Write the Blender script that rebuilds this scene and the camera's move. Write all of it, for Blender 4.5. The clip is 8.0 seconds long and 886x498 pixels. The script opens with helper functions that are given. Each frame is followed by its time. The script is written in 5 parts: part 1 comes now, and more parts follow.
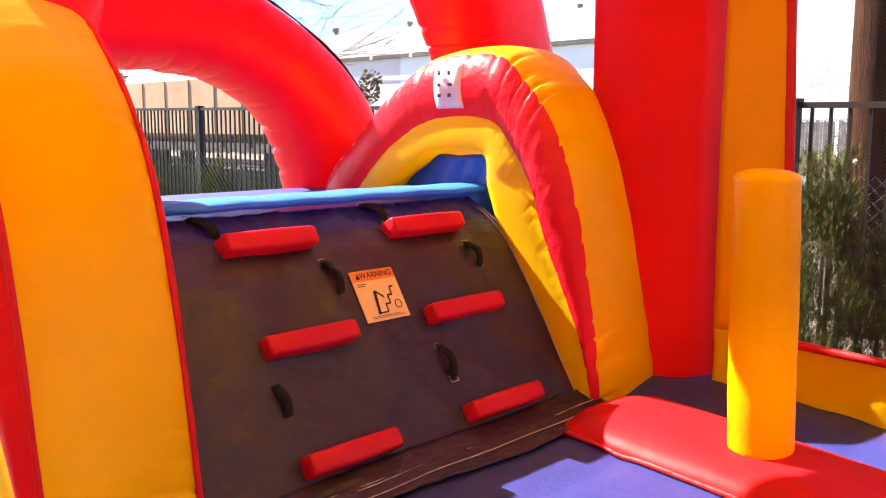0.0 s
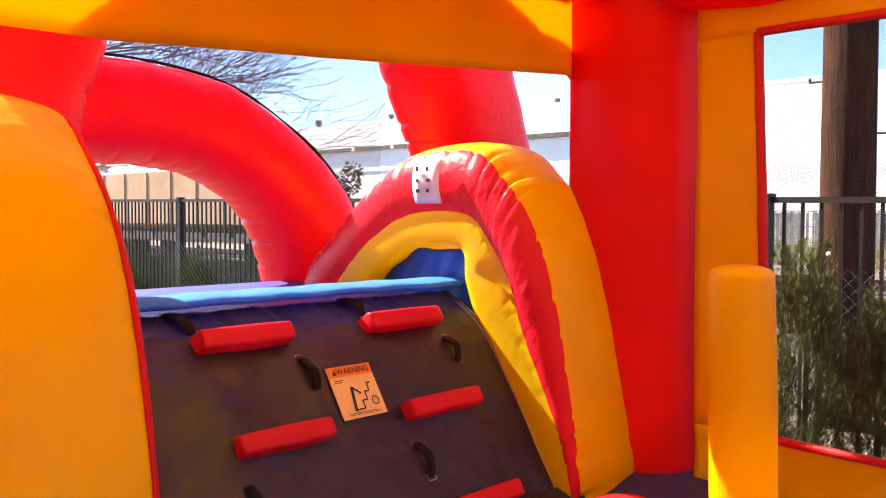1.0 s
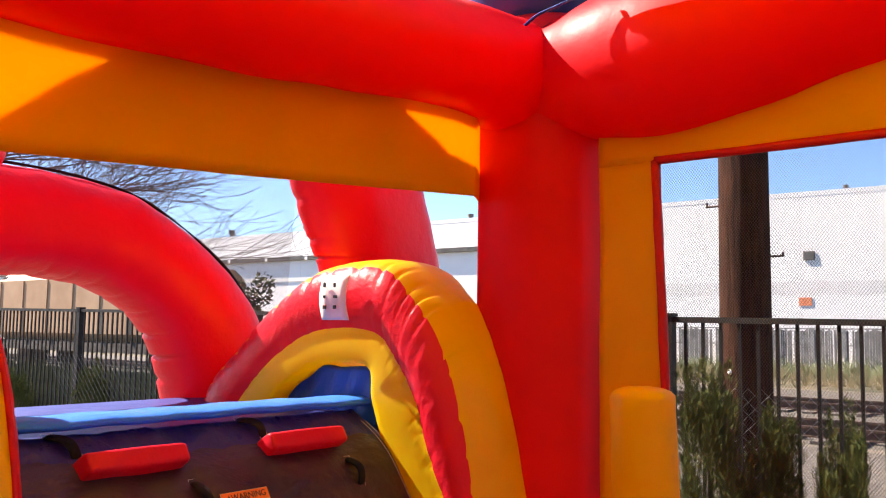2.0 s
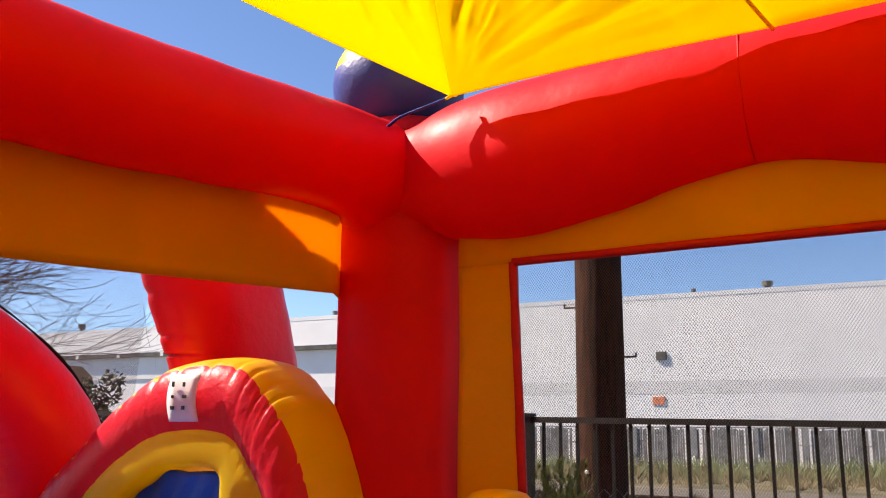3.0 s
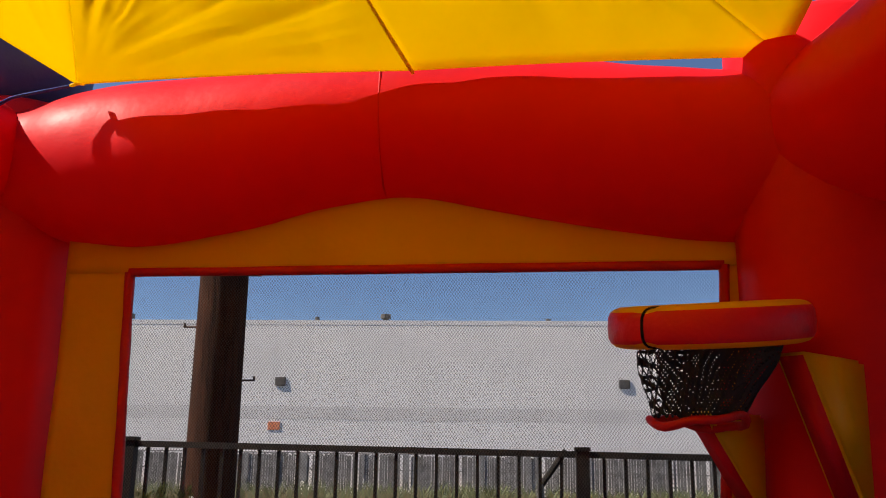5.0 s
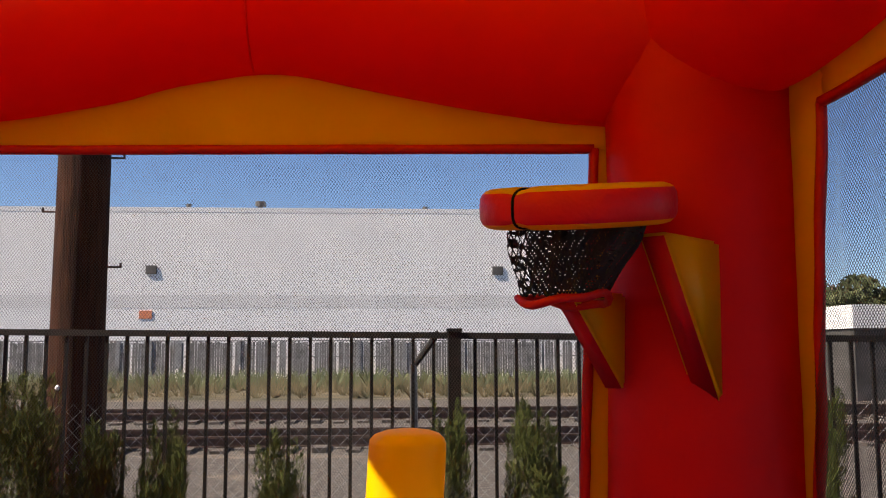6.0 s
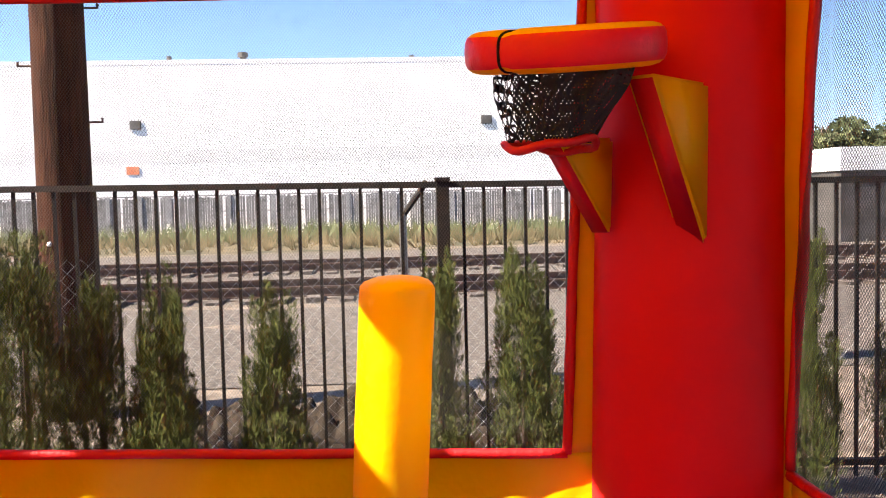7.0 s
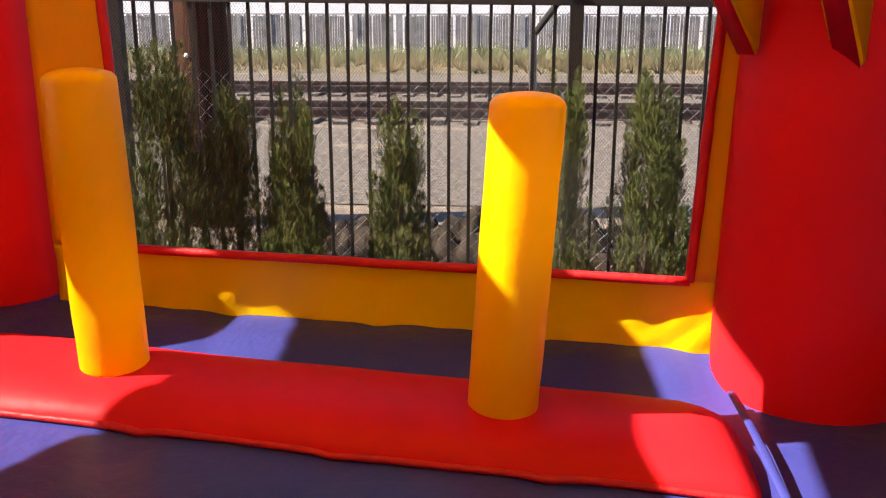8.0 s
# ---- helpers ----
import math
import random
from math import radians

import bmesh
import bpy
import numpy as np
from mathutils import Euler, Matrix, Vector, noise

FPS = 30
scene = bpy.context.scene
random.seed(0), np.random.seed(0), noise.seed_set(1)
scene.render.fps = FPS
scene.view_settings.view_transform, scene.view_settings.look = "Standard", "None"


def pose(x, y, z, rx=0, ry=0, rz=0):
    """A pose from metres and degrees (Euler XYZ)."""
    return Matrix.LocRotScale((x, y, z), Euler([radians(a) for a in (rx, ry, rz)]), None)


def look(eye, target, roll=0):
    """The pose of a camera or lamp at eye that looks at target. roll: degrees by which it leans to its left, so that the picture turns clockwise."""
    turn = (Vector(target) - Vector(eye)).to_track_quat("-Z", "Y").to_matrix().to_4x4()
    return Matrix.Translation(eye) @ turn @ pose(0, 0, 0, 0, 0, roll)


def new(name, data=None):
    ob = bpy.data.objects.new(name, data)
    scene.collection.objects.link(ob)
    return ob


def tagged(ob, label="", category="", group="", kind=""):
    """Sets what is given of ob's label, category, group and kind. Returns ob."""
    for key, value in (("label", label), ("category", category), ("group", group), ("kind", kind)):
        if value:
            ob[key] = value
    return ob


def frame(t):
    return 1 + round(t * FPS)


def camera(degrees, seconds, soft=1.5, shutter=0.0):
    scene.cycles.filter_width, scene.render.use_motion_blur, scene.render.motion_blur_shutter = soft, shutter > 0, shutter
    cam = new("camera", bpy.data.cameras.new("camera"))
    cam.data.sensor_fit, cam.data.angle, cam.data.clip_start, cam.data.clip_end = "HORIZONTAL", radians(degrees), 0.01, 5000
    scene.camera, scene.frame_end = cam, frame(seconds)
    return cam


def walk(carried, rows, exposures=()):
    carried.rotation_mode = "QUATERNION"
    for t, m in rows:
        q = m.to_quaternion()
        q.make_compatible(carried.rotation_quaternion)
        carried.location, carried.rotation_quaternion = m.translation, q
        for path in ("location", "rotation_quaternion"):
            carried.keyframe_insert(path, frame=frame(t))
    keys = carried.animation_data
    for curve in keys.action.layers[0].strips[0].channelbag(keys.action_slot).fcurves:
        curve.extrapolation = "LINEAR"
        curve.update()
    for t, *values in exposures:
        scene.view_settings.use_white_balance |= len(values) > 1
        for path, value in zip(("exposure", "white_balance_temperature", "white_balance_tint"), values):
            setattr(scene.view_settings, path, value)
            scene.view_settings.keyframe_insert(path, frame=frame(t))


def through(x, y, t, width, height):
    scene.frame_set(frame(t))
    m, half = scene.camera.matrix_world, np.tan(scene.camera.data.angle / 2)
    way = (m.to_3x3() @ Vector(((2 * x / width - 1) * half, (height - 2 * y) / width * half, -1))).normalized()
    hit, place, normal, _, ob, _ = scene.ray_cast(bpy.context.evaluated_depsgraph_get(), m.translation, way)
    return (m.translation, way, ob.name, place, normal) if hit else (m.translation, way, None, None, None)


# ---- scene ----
cam = camera(53.05, 8.0, soft=1.1)
PATH = [
    (0, (-0.033, 0.048, 1.708), (1.395, 1.421, 1.436), 0.1),
    (0.5, (-0.03, 0.047, 1.715), (1.411, 1.423, 1.532), 0.2),
    (1, (-0.025, 0.04, 1.731), (1.445, 1.394, 1.659), 0.2),
    (1.5, (-0.019, 0.03, 1.741), (1.506, 1.322, 1.801), 0.4),
    (2.8, (0.043, 0.024, 1.771), (1.737, 1.025, 2.131), 0.9),
    (3, (0.045, 0.021, 1.763), (1.766, 0.957, 2.166), 0.6),
    (3.5, (0.052, 0.01, 1.772), (1.831, 0.789, 2.249), 0.9),
    (4, (0.094, 0.033, 1.773), (1.932, 0.634, 2.281), 0.7),
    (4.5, (0.113, 0.03, 1.768), (2.009, 0.409, 2.279), 0.9),
    (5, (0.13, 0.032, 1.766), (2.069, 0.186, 2.232), 0.9),
    (5.2, (0.132, 0.035, 1.763), (2.084, 0.104, 2.194), 0.8),
    (6.3, (0.176, 0.013, 1.747), (2.164, -0.154, 1.883), -0.6),
    (6.5, (0.175, 0.014, 1.746), (2.167, -0.162, 1.809), -0.9),
    (7, (0.177, 0.008, 1.742), (2.169, -0.134, 1.626), -1.3),
    (7.5, (0.173, 0.014, 1.728), (2.15, -0.009, 1.43), -1.0),
    (8, (0.184, 0.028, 1.709), (2.117, 0.16, 1.214), 0.1),
]
KELVIN, TINT = 7350, 17
STOPS = [(0.0, 2.75), (1.0, 2.58), (1.7, 2.22), (3.0, 1.47), (4.0, 0.92), (5.2, 0.8), (6.3, 1.58), (7.0, 2.42), (7.5, 2.4), (8.0, 2.16)]
EXPOSURES = [(t, stops, KELVIN, TINT) for t, stops in STOPS]
walk(cam, [(t, look(eye, target, roll)) for t, eye, target, roll in PATH], EXPOSURES)

# ---- light ----
SUN_EL = radians(44)
SUN_AZ = radians(-10.5)      # from +y, towards +x
world = bpy.data.worlds.new("sky")
scene.world = world
world.use_nodes = True
wn = world.node_tree.nodes
sky = wn.new("ShaderNodeTexSky")
sky.sky_type, sky.sun_disc = "NISHITA", False
sky.sun_elevation, sky.sun_rotation = SUN_EL, SUN_AZ
sky.air_density, sky.dust_density, sky.ozone_density = 0.85, 0.06, 8.0
wn["Background"].inputs["Strength"].default_value = 0.07
world.node_tree.links.new(sky.outputs["Color"], wn["Background"].inputs["Color"])
sun = new("sun", bpy.data.lights.new("sun", "SUN"))
sun.data.energy, sun.data.angle, sun.data.color = 5.0, radians(0.55), (1.0, 0.95, 0.87)
TO_SUN = Vector((math.sin(SUN_AZ) * math.cos(SUN_EL), math.cos(SUN_AZ) * math.cos(SUN_EL), math.sin(SUN_EL)))
sun.matrix_world = look(TO_SUN * 60, (0, 0, 0))

# ---- materials ----
def mat_base(name):
    m = bpy.data.materials.new(name)
    m.use_nodes = True
    nt = m.node_tree
    return m, nt, nt.nodes, nt.links, nt.nodes["Principled BSDF"], nt.nodes["Material Output"]


def noise_node(nt, scale, detail=3.0, rough=0.55, coord="Object", stretch=None):
    tc = nt.nodes.new("ShaderNodeTexCoord")
    n = nt.nodes.new("ShaderNodeTexNoise")
    n.inputs["Scale"].default_value, n.inputs["Detail"].default_value, n.inputs["Roughness"].default_value = scale, detail, rough
    if stretch:
        mp = nt.nodes.new("ShaderNodeMapping")
        mp.inputs["Scale"].default_value = stretch
        nt.links.new(tc.outputs[coord], mp.inputs["Vector"])
        nt.links.new(mp.outputs["Vector"], n.inputs["Vector"])
    else:
        nt.links.new(tc.outputs[coord], n.inputs["Vector"])
    return n


def ramp_node(nt, src, stops):
    r = nt.nodes.new("ShaderNodeValToRGB")
    while len(r.color_ramp.elements) < len(stops):
        r.color_ramp.elements.new(0.5)
    for e, (p, c) in zip(r.color_ramp.elements, stops):
        e.position, e.color = p, (*c, 1)
    nt.links.new(src, r.inputs["Fac"])
    return r


def mixed(name, a, b, scale, rough=0.8, bump=0.0, bump_scale=60.0, metal=0.0, stretch=None, detail=4.0, lo=0.35, hi=0.65):
    """A surface that varies between two colours, with fine relief."""
    m, nt, nodes, links, bsdf, out = mat_base(name)
    n = noise_node(nt, scale, detail, stretch=stretch)
    r = ramp_node(nt, n.outputs["Fac"], [(lo, a), (hi, b)])
    links.new(r.outputs["Color"], bsdf.inputs["Base Color"])
    bsdf.inputs["Roughness"].default_value, bsdf.inputs["Metallic"].default_value = rough, metal
    if bump:
        n2 = noise_node(nt, bump_scale, 5.0, stretch=stretch)
        bp = nodes.new("ShaderNodeBump")
        bp.inputs["Strength"].default_value, bp.inputs["Distance"].default_value = bump, 0.02
        links.new(n2.outputs["Fac"], bp.inputs["Height"])
        links.new(bp.outputs["Normal"], bsdf.inputs["Normal"])
    return m


def vinyl(name, color, rough=0.42, through=0.12, spec=0.35, glow=None, bump=0.35, wrinkle=6.0, stretch=None, crease=0.0, crease_scale=1.5):
    """Coated fabric: slightly uneven colour, soft sheen, broad wrinkles and a fine weave; some light passes through."""
    m, nt, nodes, links, bsdf, out = mat_base(name)
    bsdf.inputs["Specular IOR Level"].default_value = spec
    n = noise_node(nt, 2.2, 4.0)
    dark = tuple(c * 0.86 for c in color)
    r = ramp_node(nt, n.outputs["Fac"], [(0.3, dark), (0.7, color)])
    links.new(r.outputs["Color"], bsdf.inputs["Base Color"])
    n3 = noise_node(nt, 14.0, 5.0)
    mr = nodes.new("ShaderNodeMapRange")
    mr.inputs["To Min"].default_value, mr.inputs["To Max"].default_value = rough - 0.08, rough + 0.12
    links.new(n3.outputs["Fac"], mr.inputs["Value"])
    links.new(mr.outputs["Result"], bsdf.inputs["Roughness"])
    n1 = noise_node(nt, wrinkle, 4.0, 0.6, stretch=stretch)
    n2 = noise_node(nt, 320.0, 1.0)
    add = nodes.new("ShaderNodeMath")
    add.operation, add.inputs[1].default_value = "MULTIPLY_ADD", 0.03
    links.new(n2.outputs["Fac"], add.inputs[0])
    links.new(n1.outputs["Fac"], add.inputs[2])
    bp = nodes.new("ShaderNodeBump")
    bp.inputs["Strength"].default_value, bp.inputs["Distance"].default_value = bump, 0.03
    links.new(add.outputs[0], bp.inputs["Height"])
    if crease:
        # thin sharp fold lines, broken up by a broad mask
        nc = noise_node(nt, crease_scale, 1.5, 0.45)
        nc.noise_type = "RIDGED_MULTIFRACTAL"
        nc.inputs["Distortion"].default_value = 0.6
        sharp = nodes.new("ShaderNodeMapRange")
        sharp.inputs["From Min"].default_value, sharp.inputs["From Max"].default_value = 0.86, 1.15
        links.new(nc.outputs["Fac"], sharp.inputs["Value"])
        mask = ramp_node(nt, noise_node(nt, crease_scale * 0.8, 2.0).outputs["Fac"], [(0.42, (0, 0, 0)), (0.62, (1, 1, 1))])
        mul = nodes.new("ShaderNodeMath")
        mul.operation = "MULTIPLY"
        links.new(sharp.outputs["Result"], mul.inputs[0])
        links.new(mask.outputs["Color"], mul.inputs[1])
        b2 = nodes.new("ShaderNodeBump")
        b2.inputs["Strength"].default_value, b2.inputs["Distance"].default_value = crease, 0.02
        links.new(mul.outputs[0], b2.inputs["Height"])
        links.new(bp.outputs["Normal"], b2.inputs["Normal"])
        bp = b2
    links.new(bp.outputs["Normal"], bsdf.inputs["Normal"])
    tr = nodes.new("ShaderNodeBsdfTranslucent")
    tr.inputs["Color"].default_value = (*(glow or color), 1)
    links.new(bp.outputs["Normal"], tr.inputs["Normal"])
    mx = nodes.new("ShaderNodeMixShader")
    mx.inputs["Fac"].default_value = through
    links.new(bsdf.outputs[0], mx.inputs[1])
    links.new(tr.outputs[0], mx.inputs[2])
    links.new(mx.outputs[0], out.inputs["Surface"])
    return m


def netting(name, color, pitch, cover):
    """Knotted mesh: diagonal threads with open holes between them."""
    m, nt, nodes, links, bsdf, out = mat_base(name)
    bsdf.inputs["Base Color"].default_value, bsdf.inputs["Roughness"].default_value = (*color, 1), 0.8
    tc = nodes.new("ShaderNodeTexCoord")
    sep = nodes.new("ShaderNodeSeparateXYZ")
    links.new(tc.outputs["Object"], sep.inputs[0])

    def op(kind, a, b):
        n = nodes.new("ShaderNodeMath")
        n.operation = kind
        for k, v in ((0, a), (1, b)):
            if isinstance(v, (int, float)):
                n.inputs[k].default_value = v
            elif v is not None:
                links.new(v, n.inputs[k])
        return n.outputs[0]

    flat = op("ADD", sep.outputs["X"], sep.outputs["Y"])
    tall = op("MULTIPLY", sep.outputs["Z"], 0.8)
    masks = []
    for kind in ("ADD", "SUBTRACT"):
        s = op("SINE", op("MULTIPLY", op(kind, flat, tall), math.pi / pitch), None)
        masks.append(op("LESS_THAN", op("ABSOLUTE", s, None), cover))
    fac = op("MAXIMUM", masks[0], masks[1])
    clear = nodes.new("ShaderNodeBsdfTransparent")
    mx = nodes.new("ShaderNodeMixShader")
    links.new(fac, mx.inputs["Fac"])
    links.new(clear.outputs[0], mx.inputs[1])
    links.new(bsdf.outputs[0], mx.inputs[2])
    links.new(mx.outputs[0], out.inputs["Surface"])
    return m


RED = vinyl("red_vinyl", (0.82, 0.019, 0.028), through=0.28, spec=0.12, glow=(0.94, 0.016, 0.024), bump=0.18, wrinkle=3.5)
RED_PUFF = vinyl("red_puffed_vinyl", (0.74, 0.019, 0.042), rough=0.34, spec=0.2, through=0.2, glow=(0.92, 0.019, 0.055), bump=0.4, wrinkle=7.0, crease=0.5, crease_scale=4.0)
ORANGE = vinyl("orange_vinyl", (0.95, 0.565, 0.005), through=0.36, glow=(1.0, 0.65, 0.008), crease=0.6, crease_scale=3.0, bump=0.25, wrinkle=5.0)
YELLOW = vinyl("yellow_vinyl", (0.92, 0.7, 0.012), through=0.48, glow=(1.0, 0.82, 0.02), bump=0.12, wrinkle=6.0)
# Yellower than PANEL, with light bounced off the ground put into its brightness
LIT_SKIRT = vinyl("lit_yellow_orange_vinyl", (0.93, 0.625, 0.007), through=0.36, glow=(1.0, 0.7, 0.01), crease=0.7, crease_scale=3.5, bump=0.35, wrinkle=5.0)
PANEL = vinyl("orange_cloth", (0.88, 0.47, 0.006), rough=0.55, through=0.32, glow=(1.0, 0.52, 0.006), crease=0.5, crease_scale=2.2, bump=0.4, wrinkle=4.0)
CANOPY = vinyl("canopy_cloth", (0.9, 0.7, 0.008), rough=0.55, through=0.6, glow=(0.93, 0.73, 0.006), bump=0.3, wrinkle=2.5, crease=0.0)
BLUE = vinyl("blue_vinyl", (0.034, 0.042, 0.215), rough=0.4, through=0.06, bump=0.4, wrinkle=5.0)
# BLUE's vinyl with shade put into the colour; the foot flap shares it
SHADED_NAVY = vinyl("shaded_navy_vinyl", (0.03, 0.015, 0.034), rough=0.34, through=0.03, spec=0.5, crease=0.9, crease_scale=2.4, bump=1.3, wrinkle=2.8, stretch=(1.0, 2.2, 0.5))
# Lit copy of the climbing wall's vinyl: grazing sun put into the colour
SUNLIT_BLUE = vinyl("sunlit_blue_vinyl", (0.042, 0.036, 0.2), rough=0.28, through=0.35, spec=0.5, glow=(0.07, 0.06, 0.4), bump=0.8, wrinkle=9.0, stretch=(1.0, 0.5, 0.35), crease=0.8, crease_scale=5.0)
SLIDE_BLUE = vinyl("slide_blue_vinyl", (0.015, 0.11, 0.55), rough=0.4, through=0.15, glow=(0.02, 0.15, 0.7), bump=0.5, wrinkle=8.0)
PALE_BLUE = vinyl("pale_blue_vinyl", (0.04, 0.25, 0.85), rough=0.42, through=0.2, spec=0.3, bump=0.25, wrinkle=11.0, crease=0.4, crease_scale=7.0)
VALANCE = vinyl("valance_cloth", (0.94, 0.5, 0.006), rough=0.55, through=0.45, glow=(1.0, 0.54, 0.006), bump=0.3, wrinkle=4.0)
DARK_SHEET = vinyl("dark_orange_sheet", (0.86, 0.2, 0.004), rough=0.6, through=0.1, bump=0.4, wrinkle=4.0)
SLAT_GREY = mixed("grey_slat", (0.13, 0.126, 0.12), (0.27, 0.262, 0.25), 3.0, 0.8)
SLAT_WHITE = mixed("white_slat", (0.22, 0.22, 0.215), (0.34, 0.335, 0.325), 2.0, 0.8)
HEM = vinyl("red_hem", (0.6, 0.012, 0.015), rough=0.5, through=0.1, bump=0.3, wrinkle=20.0)
NET = netting("black_net", (0.075, 0.073, 0.07), 0.0125, 0.22)
NET_DENSE = netting("dense_black_net", (0.05, 0.05, 0.052), 0.0125, 0.44)
HOOP_NET = netting("hoop_net", (0.012, 0.012, 0.013), 0.04, 0.42)
HOOP_DENSE = netting("dense_hoop_net", (0.014, 0.012, 0.012), 0.014, 0.86)
WEB = mixed("black_webbing", (0.006, 0.006, 0.007), (0.016, 0.015, 0.016), 40, 0.8, 0.4, 300)
WEB.node_tree.nodes["Principled BSDF"].inputs["Specular IOR Level"].default_value = 0.2
THREAD = mixed("white_thread", (0.5, 0.48, 0.46), (0.68, 0.66, 0.63), 90, 0.8)
STRAP_BLUE = mixed("blue_webbing", (0.03, 0.12, 0.55), (0.05, 0.16, 0.7), 60, 0.7, 0.4, 300)
LABEL_WHITE = mixed("white_label", (0.72, 0.72, 0.72), (0.82, 0.82, 0.81), 12, 0.5)
SIGN_CREAM = mixed("sign_cream", (0.8, 0.52, 0.22), (0.86, 0.58, 0.27), 9, 0.45)
SIGN_ORANGE = mixed("sign_orange", (0.85, 0.2, 0.02), (0.9, 0.25, 0.03), 9, 0.45)
INK = mixed("black_ink", (0.01, 0.01, 0.01), (0.02, 0.02, 0.02), 30, 0.5)
IRON = mixed("black_iron", (0.009, 0.008, 0.0075), (0.022, 0.019, 0.017), 18, 0.6, 0.2, 200, metal=0.0)
IRON.node_tree.nodes["Principled BSDF"].inputs["Specular IOR Level"].default_value = 0.22
GALV = mixed("galvanised_wire", (0.16, 0.16, 0.16), (0.27, 0.27, 0.265), 30, 0.4, metal=0.8)
POLE_WOOD = mixed("creosoted_wood", (0.018, 0.0075, 0.0045), (0.068, 0.027, 0.015), 9, 0.9, 0.9, 30, stretch=(4, 4, 0.35))
POLE_WOOD.node_tree.nodes["Principled BSDF"].inputs["Specular IOR Level"].default_value = 0.12
GROUND = mixed("dusty_ground", (0.085, 0.066, 0.048), (0.19, 0.155, 0.118), 4.0, 0.95, 0.8, 25)
GRAVEL = mixed("grey_ballast", (0.02, 0.017, 0.014), (0.15, 0.128, 0.104), 12.0, 0.95, 1.0, 14, lo=0.3, hi=0.7)
TIE = mixed("weathered_tie", (0.05, 0.04, 0.033), (0.12, 0.1, 0.085), 6, 0.9, 0.5, 30)
RAIL = mixed("rusty_rail", (0.05, 0.028, 0.02), (0.12, 0.075, 0.055), 8, 0.6, 0.3, 60, metal=0.3)
DRY_GRASS = mixed("dry_grass", (0.034, 0.038, 0.015), (0.135, 0.1, 0.052), 0.7, 0.95, 0.8, 20)
STUCCO = mixed("white_wall_paint", (0.86, 0.855, 0.84), (0.92, 0.91, 0.89), 0.35, 0.85, 0.25, 6)
GREY_BAND = mixed("grey_wall_paint", (0.72, 0.715, 0.7), (0.79, 0.78, 0.765), 0.5, 0.85, 0.25, 6)
ROOF_WHITE = mixed("white_roof", (0.78, 0.78, 0.78), (0.86, 0.86, 0.85), 0.3, 0.7)
EAVE = mixed("dark_fascia", (0.05, 0.048, 0.045), (0.1, 0.095, 0.09), 2, 0.7)
STEEL_GREY = mixed("grey_steel", (0.2, 0.2, 0.2), (0.32, 0.31, 0.3), 3, 0.5, metal=0.4)
CAR_TAN = mixed("tan_railcar_paint", (0.36, 0.21, 0.115), (0.46, 0.29, 0.17), 0.8, 0.7, 0.2, 10)
SIGN_RED = mixed("faded_orange_paint", (0.7, 0.2, 0.1), (0.8, 0.3, 0.16), 4, 0.7)
LEAF = mixed("cypress_leaf", (0.038, 0.056, 0.015), (0.105, 0.122, 0.036), 7, 0.9, lo=0.25, hi=0.75)
LEAF.node_tree.nodes["Principled BSDF"].inputs["Specular IOR Level"].default_value = 0.12
LEAF_TREE = mixed("tree_leaf", (0.022, 0.038, 0.012), (0.085, 0.1, 0.035), 1.2, 0.75)
TALL_WEED = mixed("tall_weed", (0.045, 0.055, 0.022), (0.15, 0.15, 0.07), 1.5, 0.9)
BARK = mixed("bark", (0.06, 0.045, 0.035), (0.16, 0.12, 0.095), 14, 0.9, 0.6, 40)
SHEET = mixed("black_ground_cloth", (0.014, 0.011, 0.009), (0.05, 0.041, 0.032), 6, 1.0, 0.6, 30)
SHEET.node_tree.nodes["Principled BSDF"].inputs["Specular IOR Level"].default_value = 0.0

# ---- building blocks ----
def mesh_part(name, verts, faces, mats, parent=None, label="", smooth=True, index=None):
    me = bpy.data.meshes.new(name)
    me.from_pydata([tuple(v) for v in verts], [], faces)
    for m in (mats if isinstance(mats, (list, tuple)) else [mats]):
        me.materials.append(m)
    if index is not None:
        me.polygons.foreach_set("material_index", index)
    me.polygons.foreach_set("use_smooth", [smooth] * len(me.polygons))
    me.update()
    ob = new(name, me)
    if parent is not None:
        ob.parent = parent
    if label:
        tagged(ob, label)
    return ob


def part(name, bm, material, parent=None, label="", smooth=False):
    me = bpy.data.meshes.new(name)
    bm.normal_update()
    bm.to_mesh(me)
    bm.free()
    me.materials.append(material)
    me.polygons.foreach_set("use_smooth", [smooth] * len(me.polygons))
    ob = new(name, me)
    if parent is not None:
        ob.parent = parent
    if label:
        tagged(ob, label)
    return ob


def thing(name, at, label, category, group="", kind=""):
    ob = new(name)
    ob.location = at
    ob.empty_display_size = 0.1
    bpy.context.view_layer.update()
    return tagged(ob, label, category, group, kind)


def under(child, parent):
    """Hang a part made in world coordinates under a thing that has a place of its own."""
    child.parent = parent
    child.matrix_parent_inverse = Matrix.Translation(parent.location).inverted()
    return child


def loft(rings, close_ring=True, caps=True, close_path=False):
    n = len(rings[0])
    verts = [v for ring in rings for v in ring]
    faces = []
    last = len(rings) if close_path else len(rings) - 1
    for i in range(last):
        a, b = i * n, ((i + 1) % len(rings)) * n
        for j in range(n if close_ring else n - 1):
            k = (j + 1) % n
            faces.append((a + j, a + k, b + k, b + j))
    if caps and close_ring and not close_path:
        faces.append(tuple(range(n))[::-1])
        faces.append(tuple((len(rings) - 1) * n + j for j in range(n)))
    return verts, faces


